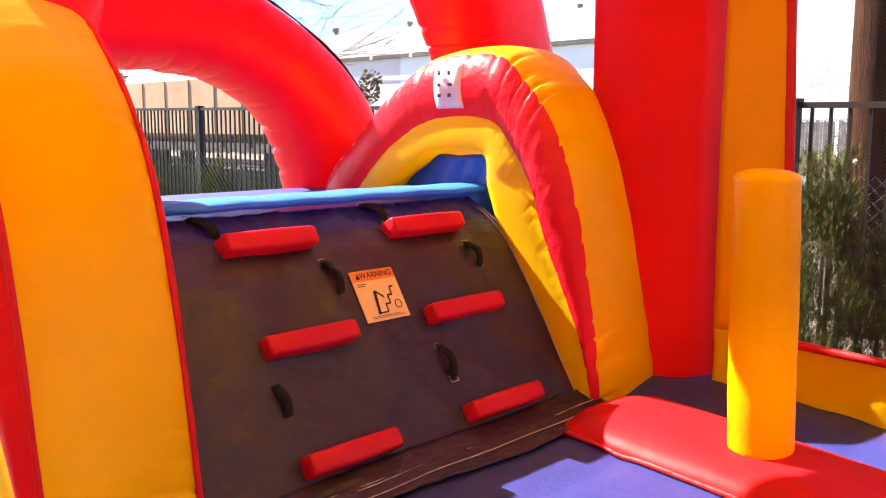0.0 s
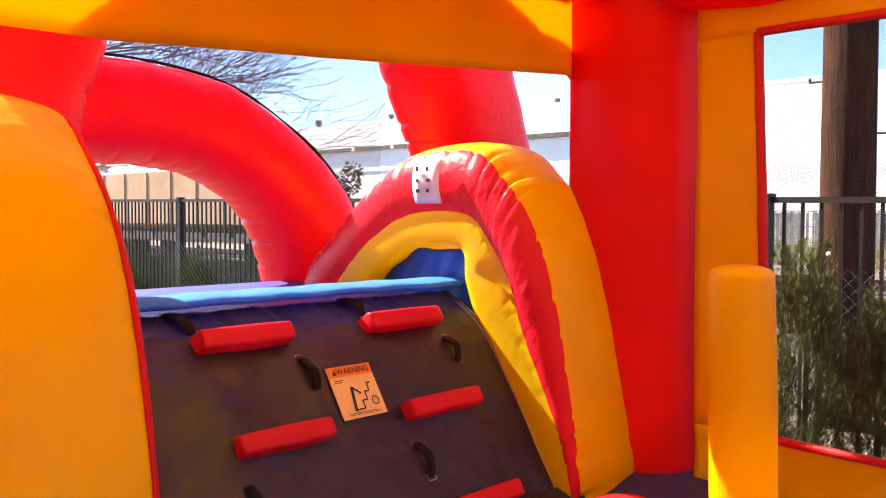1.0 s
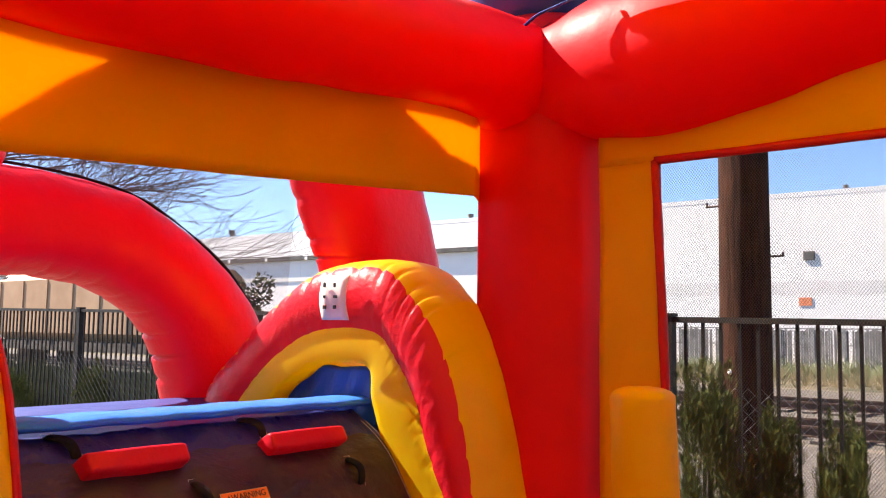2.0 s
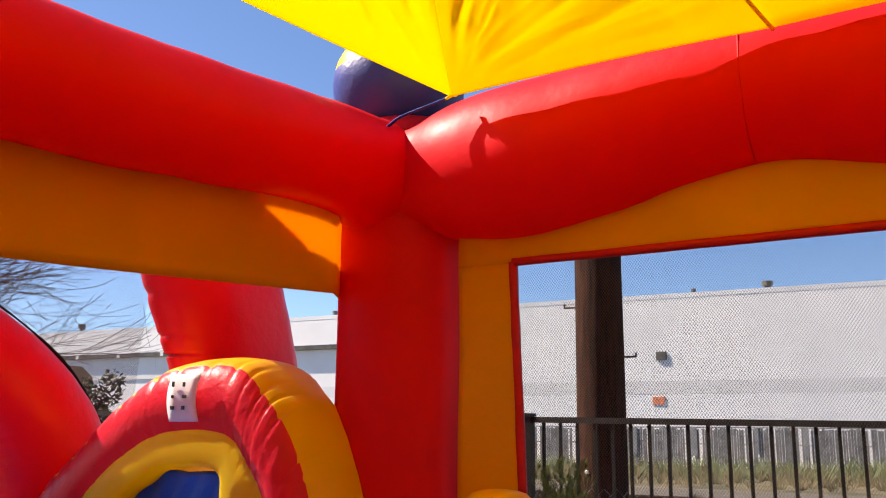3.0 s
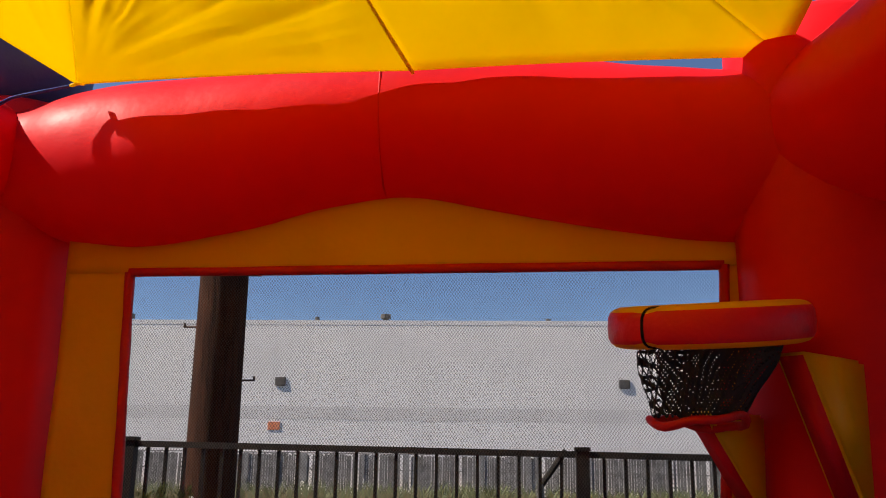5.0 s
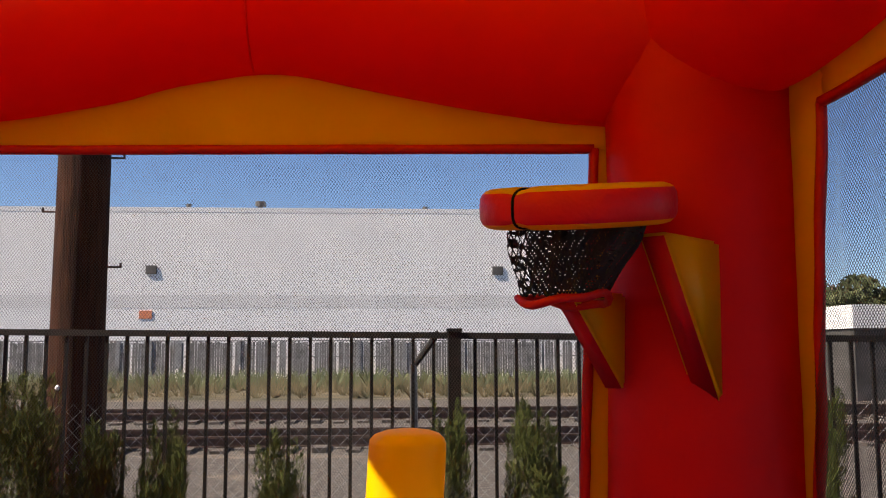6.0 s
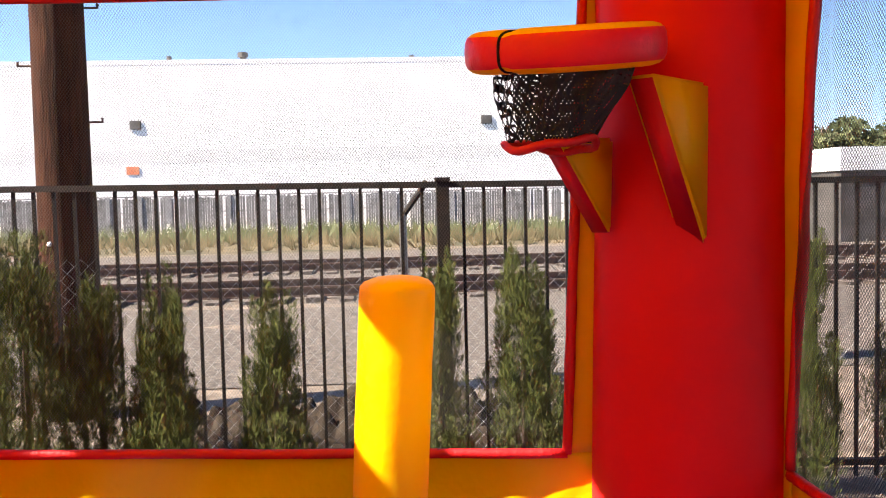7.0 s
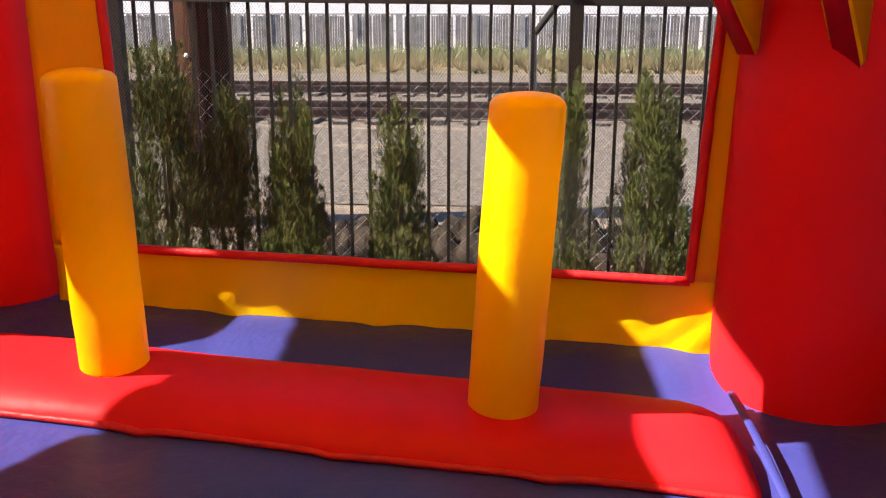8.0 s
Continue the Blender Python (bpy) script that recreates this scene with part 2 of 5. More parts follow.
def ring(centre, a, b, n=28, power=2.0):
    """A closed section round centre with half-axes a and b; power 2 is an ellipse, more is squarer."""
    out = []
    c, a, b = Vector(centre), Vector(a), Vector(b)
    for j in range(n):
        t = 2 * math.pi * j / n
        ct, st = math.cos(t), math.sin(t)
        out.append(c + a * math.copysign(abs(ct) ** (2 / power), ct) + b * math.copysign(abs(st) ** (2 / power), st))
    return out


def smooth_path(points, steps):
    """Catmull-Rom through the points, each any tuple of numbers."""
    p = [np.array(q, float) for q in points]
    p = [2 * p[0] - p[1]] + p + [2 * p[-1] - p[-2]]
    out = []
    for i in range(1, len(p) - 2):
        for k in range(steps):
            t = k / steps
            out.append(0.5 * (2 * p[i] + (p[i + 1] - p[i - 1]) * t + (2 * p[i - 1] - 5 * p[i] + 4 * p[i + 1] - p[i + 2]) * t * t
                              + (3 * p[i] - p[i - 1] - 3 * p[i + 1] + p[i + 2]) * t ** 3))
    out.append(p[-2])
    return out


def ripple(v, amount, scale, seed=0.0):
    """A small uneven push, for cloth and puffed skins."""
    return amount * noise.noise(Vector(v) * scale + Vector((seed, seed * 0.7, -seed)))


def tube(points, radii, n=28, power=2.0, closed=False, squash=1.0, wobble=0.006, seed=0.0, up=(0, 0, 1)):
    """A puffed tube along points. squash scales the half-axis along up."""
    rings = []
    pts = [Vector(p) for p in points]
    for i, p in enumerate(pts):
        a = pts[(i + 1) % len(pts)] if closed or i + 1 < len(pts) else pts[i]
        b = pts[i - 1] if closed or i else pts[i]
        d = (a - b).normalized()
        u = Vector(up)
        side = d.cross(u)
        if side.length < 1e-4:
            side = d.cross(Vector((0, 1, 0)))
        side.normalize()
        rise = side.cross(d).normalized()
        r = radii[i] if isinstance(radii, (list, tuple, np.ndarray)) else radii
        rg = ring(p, side * r, rise * r * squash, n, power)
        rings.append([v + (v - p).normalized() * ripple(v, wobble, 4.0, seed) for v in rg])
    return loft(rings, close_path=closed, caps=not closed)


def box(bm, x0, x1, y0, y1, z0, z1):
    vs = [bm.verts.new((x, y, z)) for x in (x0, x1) for y in (y0, y1) for z in (z0, z1)]
    for q in ((0, 1, 3, 2), (4, 6, 7, 5), (0, 4, 5, 1), (2, 3, 7, 6), (0, 2, 6, 4), (1, 5, 7, 3)):
        bm.faces.new([vs[i] for i in q])


def beam_between(bm, a, b, r, n=6):
    a, b = Vector(a), Vector(b)
    d = (b - a).normalized()
    s = d.orthogonal().normalized()
    t = d.cross(s)
    ra = [bm.verts.new(a + (s * math.cos(k * 2 * math.pi / n) + t * math.sin(k * 2 * math.pi / n)) * r) for k in range(n)]
    rb = [bm.verts.new(b + (s * math.cos(k * 2 * math.pi / n) + t * math.sin(k * 2 * math.pi / n)) * r) for k in range(n)]
    for k in range(n):
        bm.faces.new((ra[k], ra[(k + 1) % n], rb[(k + 1) % n], rb[k]))
    bm.faces.new(ra[::-1])
    bm.faces.new(rb)


def sheet(fn, nu, nv, thick=0.006):
    """A cloth of some thickness from fn(u, v), u and v in 0 to 1."""
    g = [[Vector(fn(i / nu, j / nv)) for j in range(nv + 1)] for i in range(nu + 1)]
    verts, faces = [], []
    for i in range(nu + 1):
        for j in range(nv + 1):
            du = g[min(i + 1, nu)][j] - g[max(i - 1, 0)][j]
            dv = g[i][min(j + 1, nv)] - g[i][max(j - 1, 0)]
            nrm = du.cross(dv).normalized() * thick * 0.5
            verts += [g[i][j] + nrm, g[i][j] - nrm]

    def at(i, j, s):
        return (i * (nv + 1) + j) * 2 + s

    for i in range(nu):
        for j in range(nv):
            faces.append((at(i, j, 0), at(i + 1, j, 0), at(i + 1, j + 1, 0), at(i, j + 1, 0)))
            faces.append((at(i, j, 1), at(i, j + 1, 1), at(i + 1, j + 1, 1), at(i + 1, j, 1)))
    for i in range(nu):
        faces.append((at(i, 0, 0), at(i, 0, 1), at(i + 1, 0, 1), at(i + 1, 0, 0)))
        faces.append((at(i, nv, 0), at(i + 1, nv, 0), at(i + 1, nv, 1), at(i, nv, 1)))
    for j in range(nv):
        faces.append((at(0, j, 0), at(0, j + 1, 0), at(0, j + 1, 1), at(0, j, 1)))
        faces.append((at(nu, j, 0), at(nu, j, 1), at(nu, j + 1, 1), at(nu, j + 1, 0)))
    return verts, faces


# ---- the ground and what lies far off ----
def flat(name, x0, x1, y0, y1, z, material, nx=1, ny=1, lump=0.0, label="", category="", kind="structure"):
    verts, faces = [], []
    for i in range(nx + 1):
        for j in range(ny + 1):
            x, y = x0 + (x1 - x0) * i / nx, y0 + (y1 - y0) * j / ny
            verts.append((x, y, z + (ripple((x, y, 0), lump, 0.9) if 0 < i < nx and 0 < j < ny else 0)))
    for i in range(nx):
        for j in range(ny):
            a = i * (ny + 1) + j
            faces.append((a, a + ny + 1, a + ny + 2, a + 1))
    ob = mesh_part(name, verts, faces, material)
    return tagged(ob, label, category, "", kind)


flat("ground", -900, 900, -900, 900, 0.0, GROUND, 1, 1, 0, "dry dusty ground running out to the horizon", "ground")
flat("gravel_lot", 8.5, 30.0, -160, 200, 0.012, GRAVEL, 30, 60, 0.03, "pale grey crushed stone railway ballast", "gravel", "stuff")
flat("grass_strip", 30.0, 44.0, -160, 200, 0.016, DRY_GRASS, 20, 60, 0.12, "dry brown and green grass strip beyond the tracks", "grass", "stuff")


def railway(x):
    track = thing("railway_track", (x, 0, 0), "rusty steel railway track on dark weathered ties", "railway track", "railway tracks")
    for side in (-0.75, 0.75):
        bm = bmesh.new()
        for x0, x1, z0, z1 in ((-0.075, 0.075, 0.06, 0.08), (-0.014, 0.014, 0.08, 0.2), (-0.036, 0.036, 0.2, 0.24)):
            box(bm, side + x0, side + x1, -150, 190, z0, z1)
        part("rail", bm, RAIL, track)
    bm = bmesh.new()
    y = -60.0
    while y < 120:
        a = random.uniform(-0.04, 0.04)
        box(bm, -1.3 + a, 1.3 + a, y, y + 0.24, 0.0, 0.07 + random.uniform(-0.02, 0.02))
        y += 0.56
    tagged(part("ties", bm, TIE, track), "dark weathered timber ties", kind="stuff")
    return track


railway(16.6)
railway(22.3)

# scattered weeds on the strip
def weeds(name, count, x0, x1, y0, y1, h0, h1, material, label):
    bm = bmesh.new()
    for _ in range(count):
        x, y = random.uniform(x0, x1), random.uniform(y0, y1)
        h = random.uniform(h0, h1)
        for _ in range(7):
            dx, dy = random.uniform(-0.5, 0.5) * h, random.uniform(-0.9, 0.9) * h
            w = 0.05 * h
            a = bm.verts.new((x + dx * 0.2 - w, y + dy * 0.2 - w, 0.01))
            b = bm.verts.new((x + dx * 0.2 + w, y + dy * 0.2 + w, 0.01))
            c = bm.verts.new((x + dx, y + dy, h * random.uniform(0.7, 1.1)))
            bm.faces.new((a, b, c))
    ob = part(name, bm, material)
    return tagged(ob, label, "weeds", "", "stuff")


weeds("weeds", 4500, 31, 44, -30, 70, 0.2, 0.6, DRY_GRASS, "dry brown weeds growing along the railway")
weeds("green_weeds", 1800, 37, 45, -30, 70, 0.3, 0.9, LEAF_TREE, "green scrub in front of the slatted fence")
weeds("tall_weeds", 2600, 7.5, 14.5, 10, 26, 0.35, 0.95, TALL_WEED, "tall grey-green weeds between the iron fence and the tracks")

# the warehouse
BX = 48.0
warehouse = thing("warehouse", (BX, 20, 0), "long white warehouse with a grey band and flat roof", "warehouse")
bm = bmesh.new()
box(bm, 0, 40, -36, 140, 0, 9.0)
bmesh.ops.bevel(bm, geom=[e for e in bm.edges], offset=0.05, segments=1)
part("wall", bm, STUCCO, warehouse)
bm = bmesh.new()
box(bm, -0.01, 40.2, -36.1, 140.1, 9.0, 9.25)
part("roof", bm, ROOF_WHITE, warehouse, "white roof parapet")
bm = bmesh.new()
box(bm, -0.004, 0.0, -36, 20, 3.85, 4.55)
part("painted_band", bm, GREY_BAND, warehouse, "pale grey painted band")
for k in range(4):
    bm = bmesh.new()
    box(bm, -0.003, 0.005, -25.6 + k * 18.6, -25.56 + k * 18.6, 0, 9.0)
    part("wall_joint", bm, GREY_BAND, warehouse)
# lower eave of the further bay
bm = bmesh.new()
box(bm, -0.3, -0.02, 10, 139, 7.0, 7.28)
part("fascia", bm, EAVE, warehouse, "dark fascia under the roof edge")
for k in range(26):
    bm = bmesh.new()
    box(bm, -0.56, -0.5, 20 + k * 4.5, 20.25 + k * 4.5, 6.95, 7.3)
    part("fascia_bracket", bm, ROOF_WHITE, warehouse)
bm = bmesh.new()
box(bm, -0.06, -0.02, 19, 139, 5.35, 5.65)
part("wall_strip", bm, GREY_BAND, warehouse)


def wall_lamp(y, z):
    bm = bmesh.new()
    vs = [bm.verts.new(p) for p in ((-0.02, y - .3, z - .22), (-0.02, y + .3, z - .22), (-0.02, y + .3, z + .25), (-0.02, y - .3, z + .25),
                                    (-0.07, y - .26, z - .2), (-0.07, y + .26, z - .2), (-0.05, y + .26, z + .22), (-0.05, y - .26, z + .22))]
    for q in ((0, 1, 2, 3), (7, 6, 5, 4), (0, 4, 5, 1), (1, 5, 6, 2), (2, 6, 7, 3), (3, 7, 4, 0)):
        bm.faces.new([vs[i] for i in q])
    part("wall_lamp", bm, EAVE, warehouse, "dark boxy wall-pack lamp")


for y in (-7.4, -25.9):
    wall_lamp(y, 5.87)
bm = bmesh.new()
box(bm, -0.03, 0, -7.5, -6.85, 3.3, 3.72)
part("wall_sign", bm, SIGN_RED, warehouse, "faded orange notice board")


def roof_vent(y, w, h):
    bm = bmesh.new()
    beam_between(bm, (1.2, y, 9.25), (1.2, y, 9.25 + h * 0.45), w * 0.2, 8)
    beam_between(bm, (1.2, y, 9.25 + h * 0.4), (1.2, y, 9.25 + h * 0.75), w * 0.36, 8)
    part("roof_vent", bm, EAVE, warehouse)


for y, w, h in ((-12.9, 0.8, 0.7), (-9.0, 0.4, 0.5), (2.0, 1.0, 0.7), (4.2, 0.6, 0.5), (-22, 0.4, 0.4), (26, 1.0, 0.9), (31, 0.7, 0.8), (40, 0.8, 1.0), (15, 0.6, 0.6)):
    roof_vent(y, w, h)

# fence with white slats in front of the warehouse
far_fence = thing("slatted_fence", (45.5, 0, 0), "chain-link fence with white privacy slats, some missing", "fence")
bm = bmesh.new()
y = -60.0
while y < 120:
    w = random.uniform(0.08, 0.14)
    box(bm, -0.02, 0.02, y, y + w, 0.1, 2.1 - random.uniform(0, 0.12))
    y += w + (random.uniform(0.005, 0.03) if random.random() < 0.85 else random.uniform(0.05, 0.2))
tagged(part("slat_run", bm, SLAT_GREY, far_fence), "grey weathered privacy slats", kind="stuff")
bm = bmesh.new()
y = -60.0
while y < 120:
    box(bm, -0.06, -0.03, y, y + random.uniform(0.12, 0.4), random.uniform(0.3, 1.0), 2.1)
    y += random.uniform(0.8, 4.0)
tagged(part("white_slat_run", bm, SLAT_WHITE, far_fence), "bright white privacy slats", kind="stuff")
bm = bmesh.new()
for k in range(60):
    beam_between(bm, (0.06, -60 + 3 * k, 0), (0.06, -60 + 3 * k, 2.15), 0.04, 6)
beam_between(bm, (0.06, -60, 2.1), (0.06, 120, 2.1), 0.03, 6)
beam_between(bm, (0.06, -60, 1.3), (0.06, 120, 1.3), 0.03, 6)
tagged(part("post_run", bm, STEEL_GREY, far_fence), "grey fence posts and rails", kind="stuff")

# hopper car on the near track
hopper = thing("railway_hopper_car", (16.6, 27, 0.24), "tan covered hopper railway car with grey end frame", "railway car")
prof = [(-0.9, 0.8), (-1.5, 1.25), (-1.5, 2.95), (-1.42, 3.02), (-1.1, 3.25), (1.1, 3.25), (1.42, 3.02), (1.5, 2.95), (1.5, 1.25), (0.9, 0.8)]
vs, fs = loft([[(x, -5.6, z) for x, z in prof], [(x, 3.6, z) for x, z in prof]])
mesh_part("hopper_body", vs, fs, CAR_TAN, hopper, smooth=False)
for k in range(7):
    bm = bmesh.new()
    box(bm, -1.53, -1.5, -5.6 + k * 1.5, -5.5 + k * 1.5, 1.25, 2.95)
    part("side_rib", bm, CAR_TAN, hopper)
bm = bmesh.new()
for a, b in (((-1.4, 5.6, 0.9), (-1.4, 5.6, 3.3)), ((-1.4, 5.6, 3.3), (-1.4, 3.6, 3.3)), ((-1.4, 5.6, 0.9), (-1.4, 3.6, 2.8)), ((1.4, 5.6, 0.9), (1.4, 5.6, 3.3)), ((-1.4, 5.6, 3.3), (1.4, 5.6, 3.3))):
    beam_between(bm, a, b, 0.09, 6)
part("end_frame", bm, STEEL_GREY, hopper, "grey steel end frame")
bm = bmesh.new()
box(bm, -1.45, 1.45, -7.4, 6.0, 0.7, 1.0)
part("underframe", bm, TIE, hopper, "dark steel underframe")
for yy in (-6.4, -4.6, 3.0, 4.8):
    for xx in (-0.75, 0.75):
        bm = bmesh.new()
        beam_between(bm, (xx - 0.06, yy, 0.46), (xx + 0.06, yy, 0.46), 0.46, 16)
        part("wheel", bm, RAIL, hopper)

# ---- trees and shrubs ----
def branch_set(bm, start, heading, length, r, depth):
    a = Vector(start)
    d = Vector(heading).normalized()
    for s in range(3):
        b = a + d * length / 3
        beam_between(bm, a, b, max(r * (1 - 0.22 * s), 0.004), 5)
        a = b
        d = (d + Vector((random.uniform(-.2, .2), random.uniform(-.2, .2), random.uniform(-.08, .16)))).normalized()
        if depth:
            for _ in range(2):
                side = (d + Vector((random.uniform(-1, 1), random.uniform(-1, 1), random.uniform(-.35, .55)))).normalized()
                branch_set(bm, a, side, length * random.uniform(0.5, 0.72), r * 0.5, depth - 1)


def leaf_cloud(bm, centre, size, count, leaf):
    c = Vector(centre)
    for _ in range(count):
        v = Vector((random.gauss(0, 1), random.gauss(0, 1), random.gauss(0, 1)))
        v = v.normalized() * random.uniform(0.35, 1) ** 0.6
        p = c + Vector((v.x * size[0], v.y * size[1], v.z * size[2]))
        a = Vector((random.uniform(-1, 1), random.uniform(-1, 1), random.uniform(-1, 1))).normalized() * leaf * random.uniform(0.6, 1.3)
        b = a.orthogonal().normalized() * a.length * 0.5
        q = [bm.verts.new(p - a), bm.verts.new(p + b), bm.verts.new(p + a), bm.verts.new(p - b)]
        bm.faces.new(q)


def tree(at, height, spread, clumps, leaf, label, trunk_r=0.18, per=260, mat=None):
    t = thing("tree", at, label, "tree", "trees beyond the fence")
    bm = bmesh.new()
    segs = [Vector((0, 0, 0))]
    for k in range(4):
        segs.append(segs[-1] + Vector((random.uniform(-.1, .1), random.uniform(-.1, .1), height * 0.13)))
    for k in range(4):
        beam_between(bm, segs[k], segs[k + 1], trunk_r * (1 - 0.15 * k), 8)
    for _ in range(5):
        branch_set(bm, segs[-1], (random.uniform(-1, 1), random.uniform(-1, 1), random.uniform(0.3, 1)), height * 0.3, trunk_r * 0.4, 1)
    part("trunk", bm, BARK, t)
    bm = bmesh.new()
    for _ in range(clumps):
        v = Vector((random.gauss(0, 1), random.gauss(0, 1), random.gauss(0, 1))).normalized() * random.uniform(0.2, 1)
        leaf_cloud(bm, (v.x * spread, v.y * spread, height * 0.66 + v.z * height * 0.3), (spread * .34, spread * .34, height * .13), per, leaf)
    part("crown", bm, mat or LEAF_TREE, t)
    return t


random.seed(11)
tree((12.2, 14.6, 0), 2.9, 0.75, 10, 0.07, "small dark-leaved tree behind the iron fence", 0.06, 220)
for k, (x, y, h, s) in enumerate(((34, -17.6, 4.4, 2.6), (36, -21, 4.8, 3.2), (32.5, -21.5, 4.3, 2.8), (29, -25, 4.3, 3.0), (38, -26, 5.2, 3.6))):
    tree((x, y, 0), h, s, 16, 0.16, "broad green tree beyond the railway", 0.2, 240)

bare = thing("bare_tree", (7.4, 16.6, 0), "leafless tree with long drooping twigs", "tree")
bm = bmesh.new()
random.seed(5)
beam_between(bm, (0, 0, 0), (-0.2, 0, 2.6), 0.14, 8)
beam_between(bm, (-0.2, 0, 2.6), (-0.5, 0.2, 5.0), 0.1, 8)
part("trunk", bm, BARK, bare)
bm = bmesh.new()
for k in range(13):
    z0 = 3.0 + 0.16 * k
    branch_set(bm, (-0.2 - 0.02 * k, 0.014 * k, z0), (random.uniform(0.5, 1.3), random.uniform(-1.2, 0.3), random.uniform(-0.05, 0.35)), 3.0, 0.024, 3 if k % 2 else 2)
part("crown", bm, BARK, bare)

# low white shed beyond the tracks
shed = thing("white_shed", (30.0, -16.2, 0), "low white flat-roofed shed beyond the tracks", "shed")
bm = bmesh.new()
box(bm, -2, 2, -0.3, 1.25, 0, 2.32)
part("wall", bm, EAVE, shed)
bm = bmesh.new()
box(bm, -2.1, 2.1, -0.38, 1.33, 2.32, 3.08)
part("roof", bm, ROOF_WHITE, shed)

# the utility pole
pole = thing("utility_pole", (7.66, 2.565, 0), "brown creosoted wooden utility pole with step pegs", "utility pole")
rings = []
for k in range(24):
    z = k * 9.0 / 23
    r = 0.222 - 0.004 * z
    rings.append([Vector((math.cos(a) * r * (1 + 0.012 * math.sin(5 * a + k)), math.sin(a) * r, z)) for a in [2 * math.pi * j / 28 for j in range(28)]])
vs, fs = loft(rings)
mesh_part("shaft", vs, fs, POLE_WOOD, pole)
for k in range(5):
    z = 2.42 + 0.46 * k
    s = -1 if k % 2 == 0 else 1
    bm = bmesh.new()
    beam_between(bm, (0, s * 0.16, z), (0, s * 0.33, z), 0.009, 6)
    beam_between(bm, (0, s * 0.325, z - 0.005), (0, s * 0.325, z + 0.035), 0.01, 6)
    part("step_peg", bm, RAIL, pole)
for z in (1.52, 1.56):
    vs, fs = tube([(math.cos(a) * 0.21, math.sin(a) * 0.21, z) for a in [2 * math.pi * j / 24 for j in range(24)]], 0.004, 6, closed=True, wobble=0)
    mesh_part("wire_band", vs, fs, GALV, pole)
bm = bmesh.new()
bmesh.ops.create_icosphere(bm, subdivisions=2, radius=0.022, matrix=pose(-0.2, 0.07, 1.44))
part("insulator", bm, LABEL_WHITE, pole, "small white knob")

# the iron fence: its line slants and rises a little
def fence_at(y):
    return 0.087 * y, 1.838 + 0.011 * y


FX = 5.17
fence = thing("iron_fence", (FX, 0, 0), "black wrought-iron picket fence with square posts", "fence")
posts = [-0.35 + 2.64 * k for k in range(-3, 9)]
for y in posts:
    x, top = fence_at(y)
    bm = bmesh.new()
    box(bm, x - 0.035, x + 0.035, y - 0.035, y + 0.035, 0, top)
    box(bm, x - 0.042, x + 0.042, y - 0.042, y + 0.042, top, top + 0.02)
    part("post", bm, IRON, fence)
for low in (True, False):
    for a, b in zip(posts, posts[1:]):
        bm = bmesh.new()
        box(bm, -0.02, 0.02, a, b, -0.018, 0.018)
        for v in bm.verts:
            x, top = fence_at(v.co.y)
            v.co.x += x
            v.co.z += 0.2 if low else top - 0.02
        part("rail", bm, IRON, fence)
bm = bmesh.new()
box(bm, -0.009, 0.009, -0.009, 0.009, 0.12, 1.82)
picket = part("picket", bm, IRON, fence)
spots = [a + (b - a) * k / 23 for a, b in zip(posts, posts[1:]) for k in range(1, 23)]
for i, y in enumerate(spots):
    p = picket
    if i:
        p = picket.copy()
        scene.collection.objects.link(p)
    x, top = fence_at(y)
    p.location, p.scale = (x, y, 0), (1, 1, (top - 0.02) / 1.82)

# chain-link fence behind it
link = thing("chain_link_fence", (5.75, 0, 0), "old galvanised chain-link fence, sagging beside the pole", "fence")
bm = bmesh.new()
for k in range(150):
    y = -3.6 + k * 0.085
    for s in (-1, 1):
        y0, y1, z0, z1 = y, y + s * 1.36, 0.05, 1.41
        p, q = Vector((0, y0, z0)), Vector((0.01, y1, z1))
        beam_between(bm, p, q, 0.0016, 3)
tagged(part("wire_mesh", bm, GALV, link), "galvanised wire diamonds", kind="stuff")
for y in (-0.16, 4.2):
    bm = bmesh.new()
    beam_between(bm, (0.03, y, 0), (0.03, y + 0.02, 1.64), 0.024, 8)
    part("post", bm, GALV, link)
    bm = bmesh.new()
    beam_between(bm, (0.03, y + 0.02, 1.63), (0.03, y - 0.14, 1.845), 0.02, 8)
    part("barb_arm", bm, IRON, link, "dark angled barbed-wire arm")


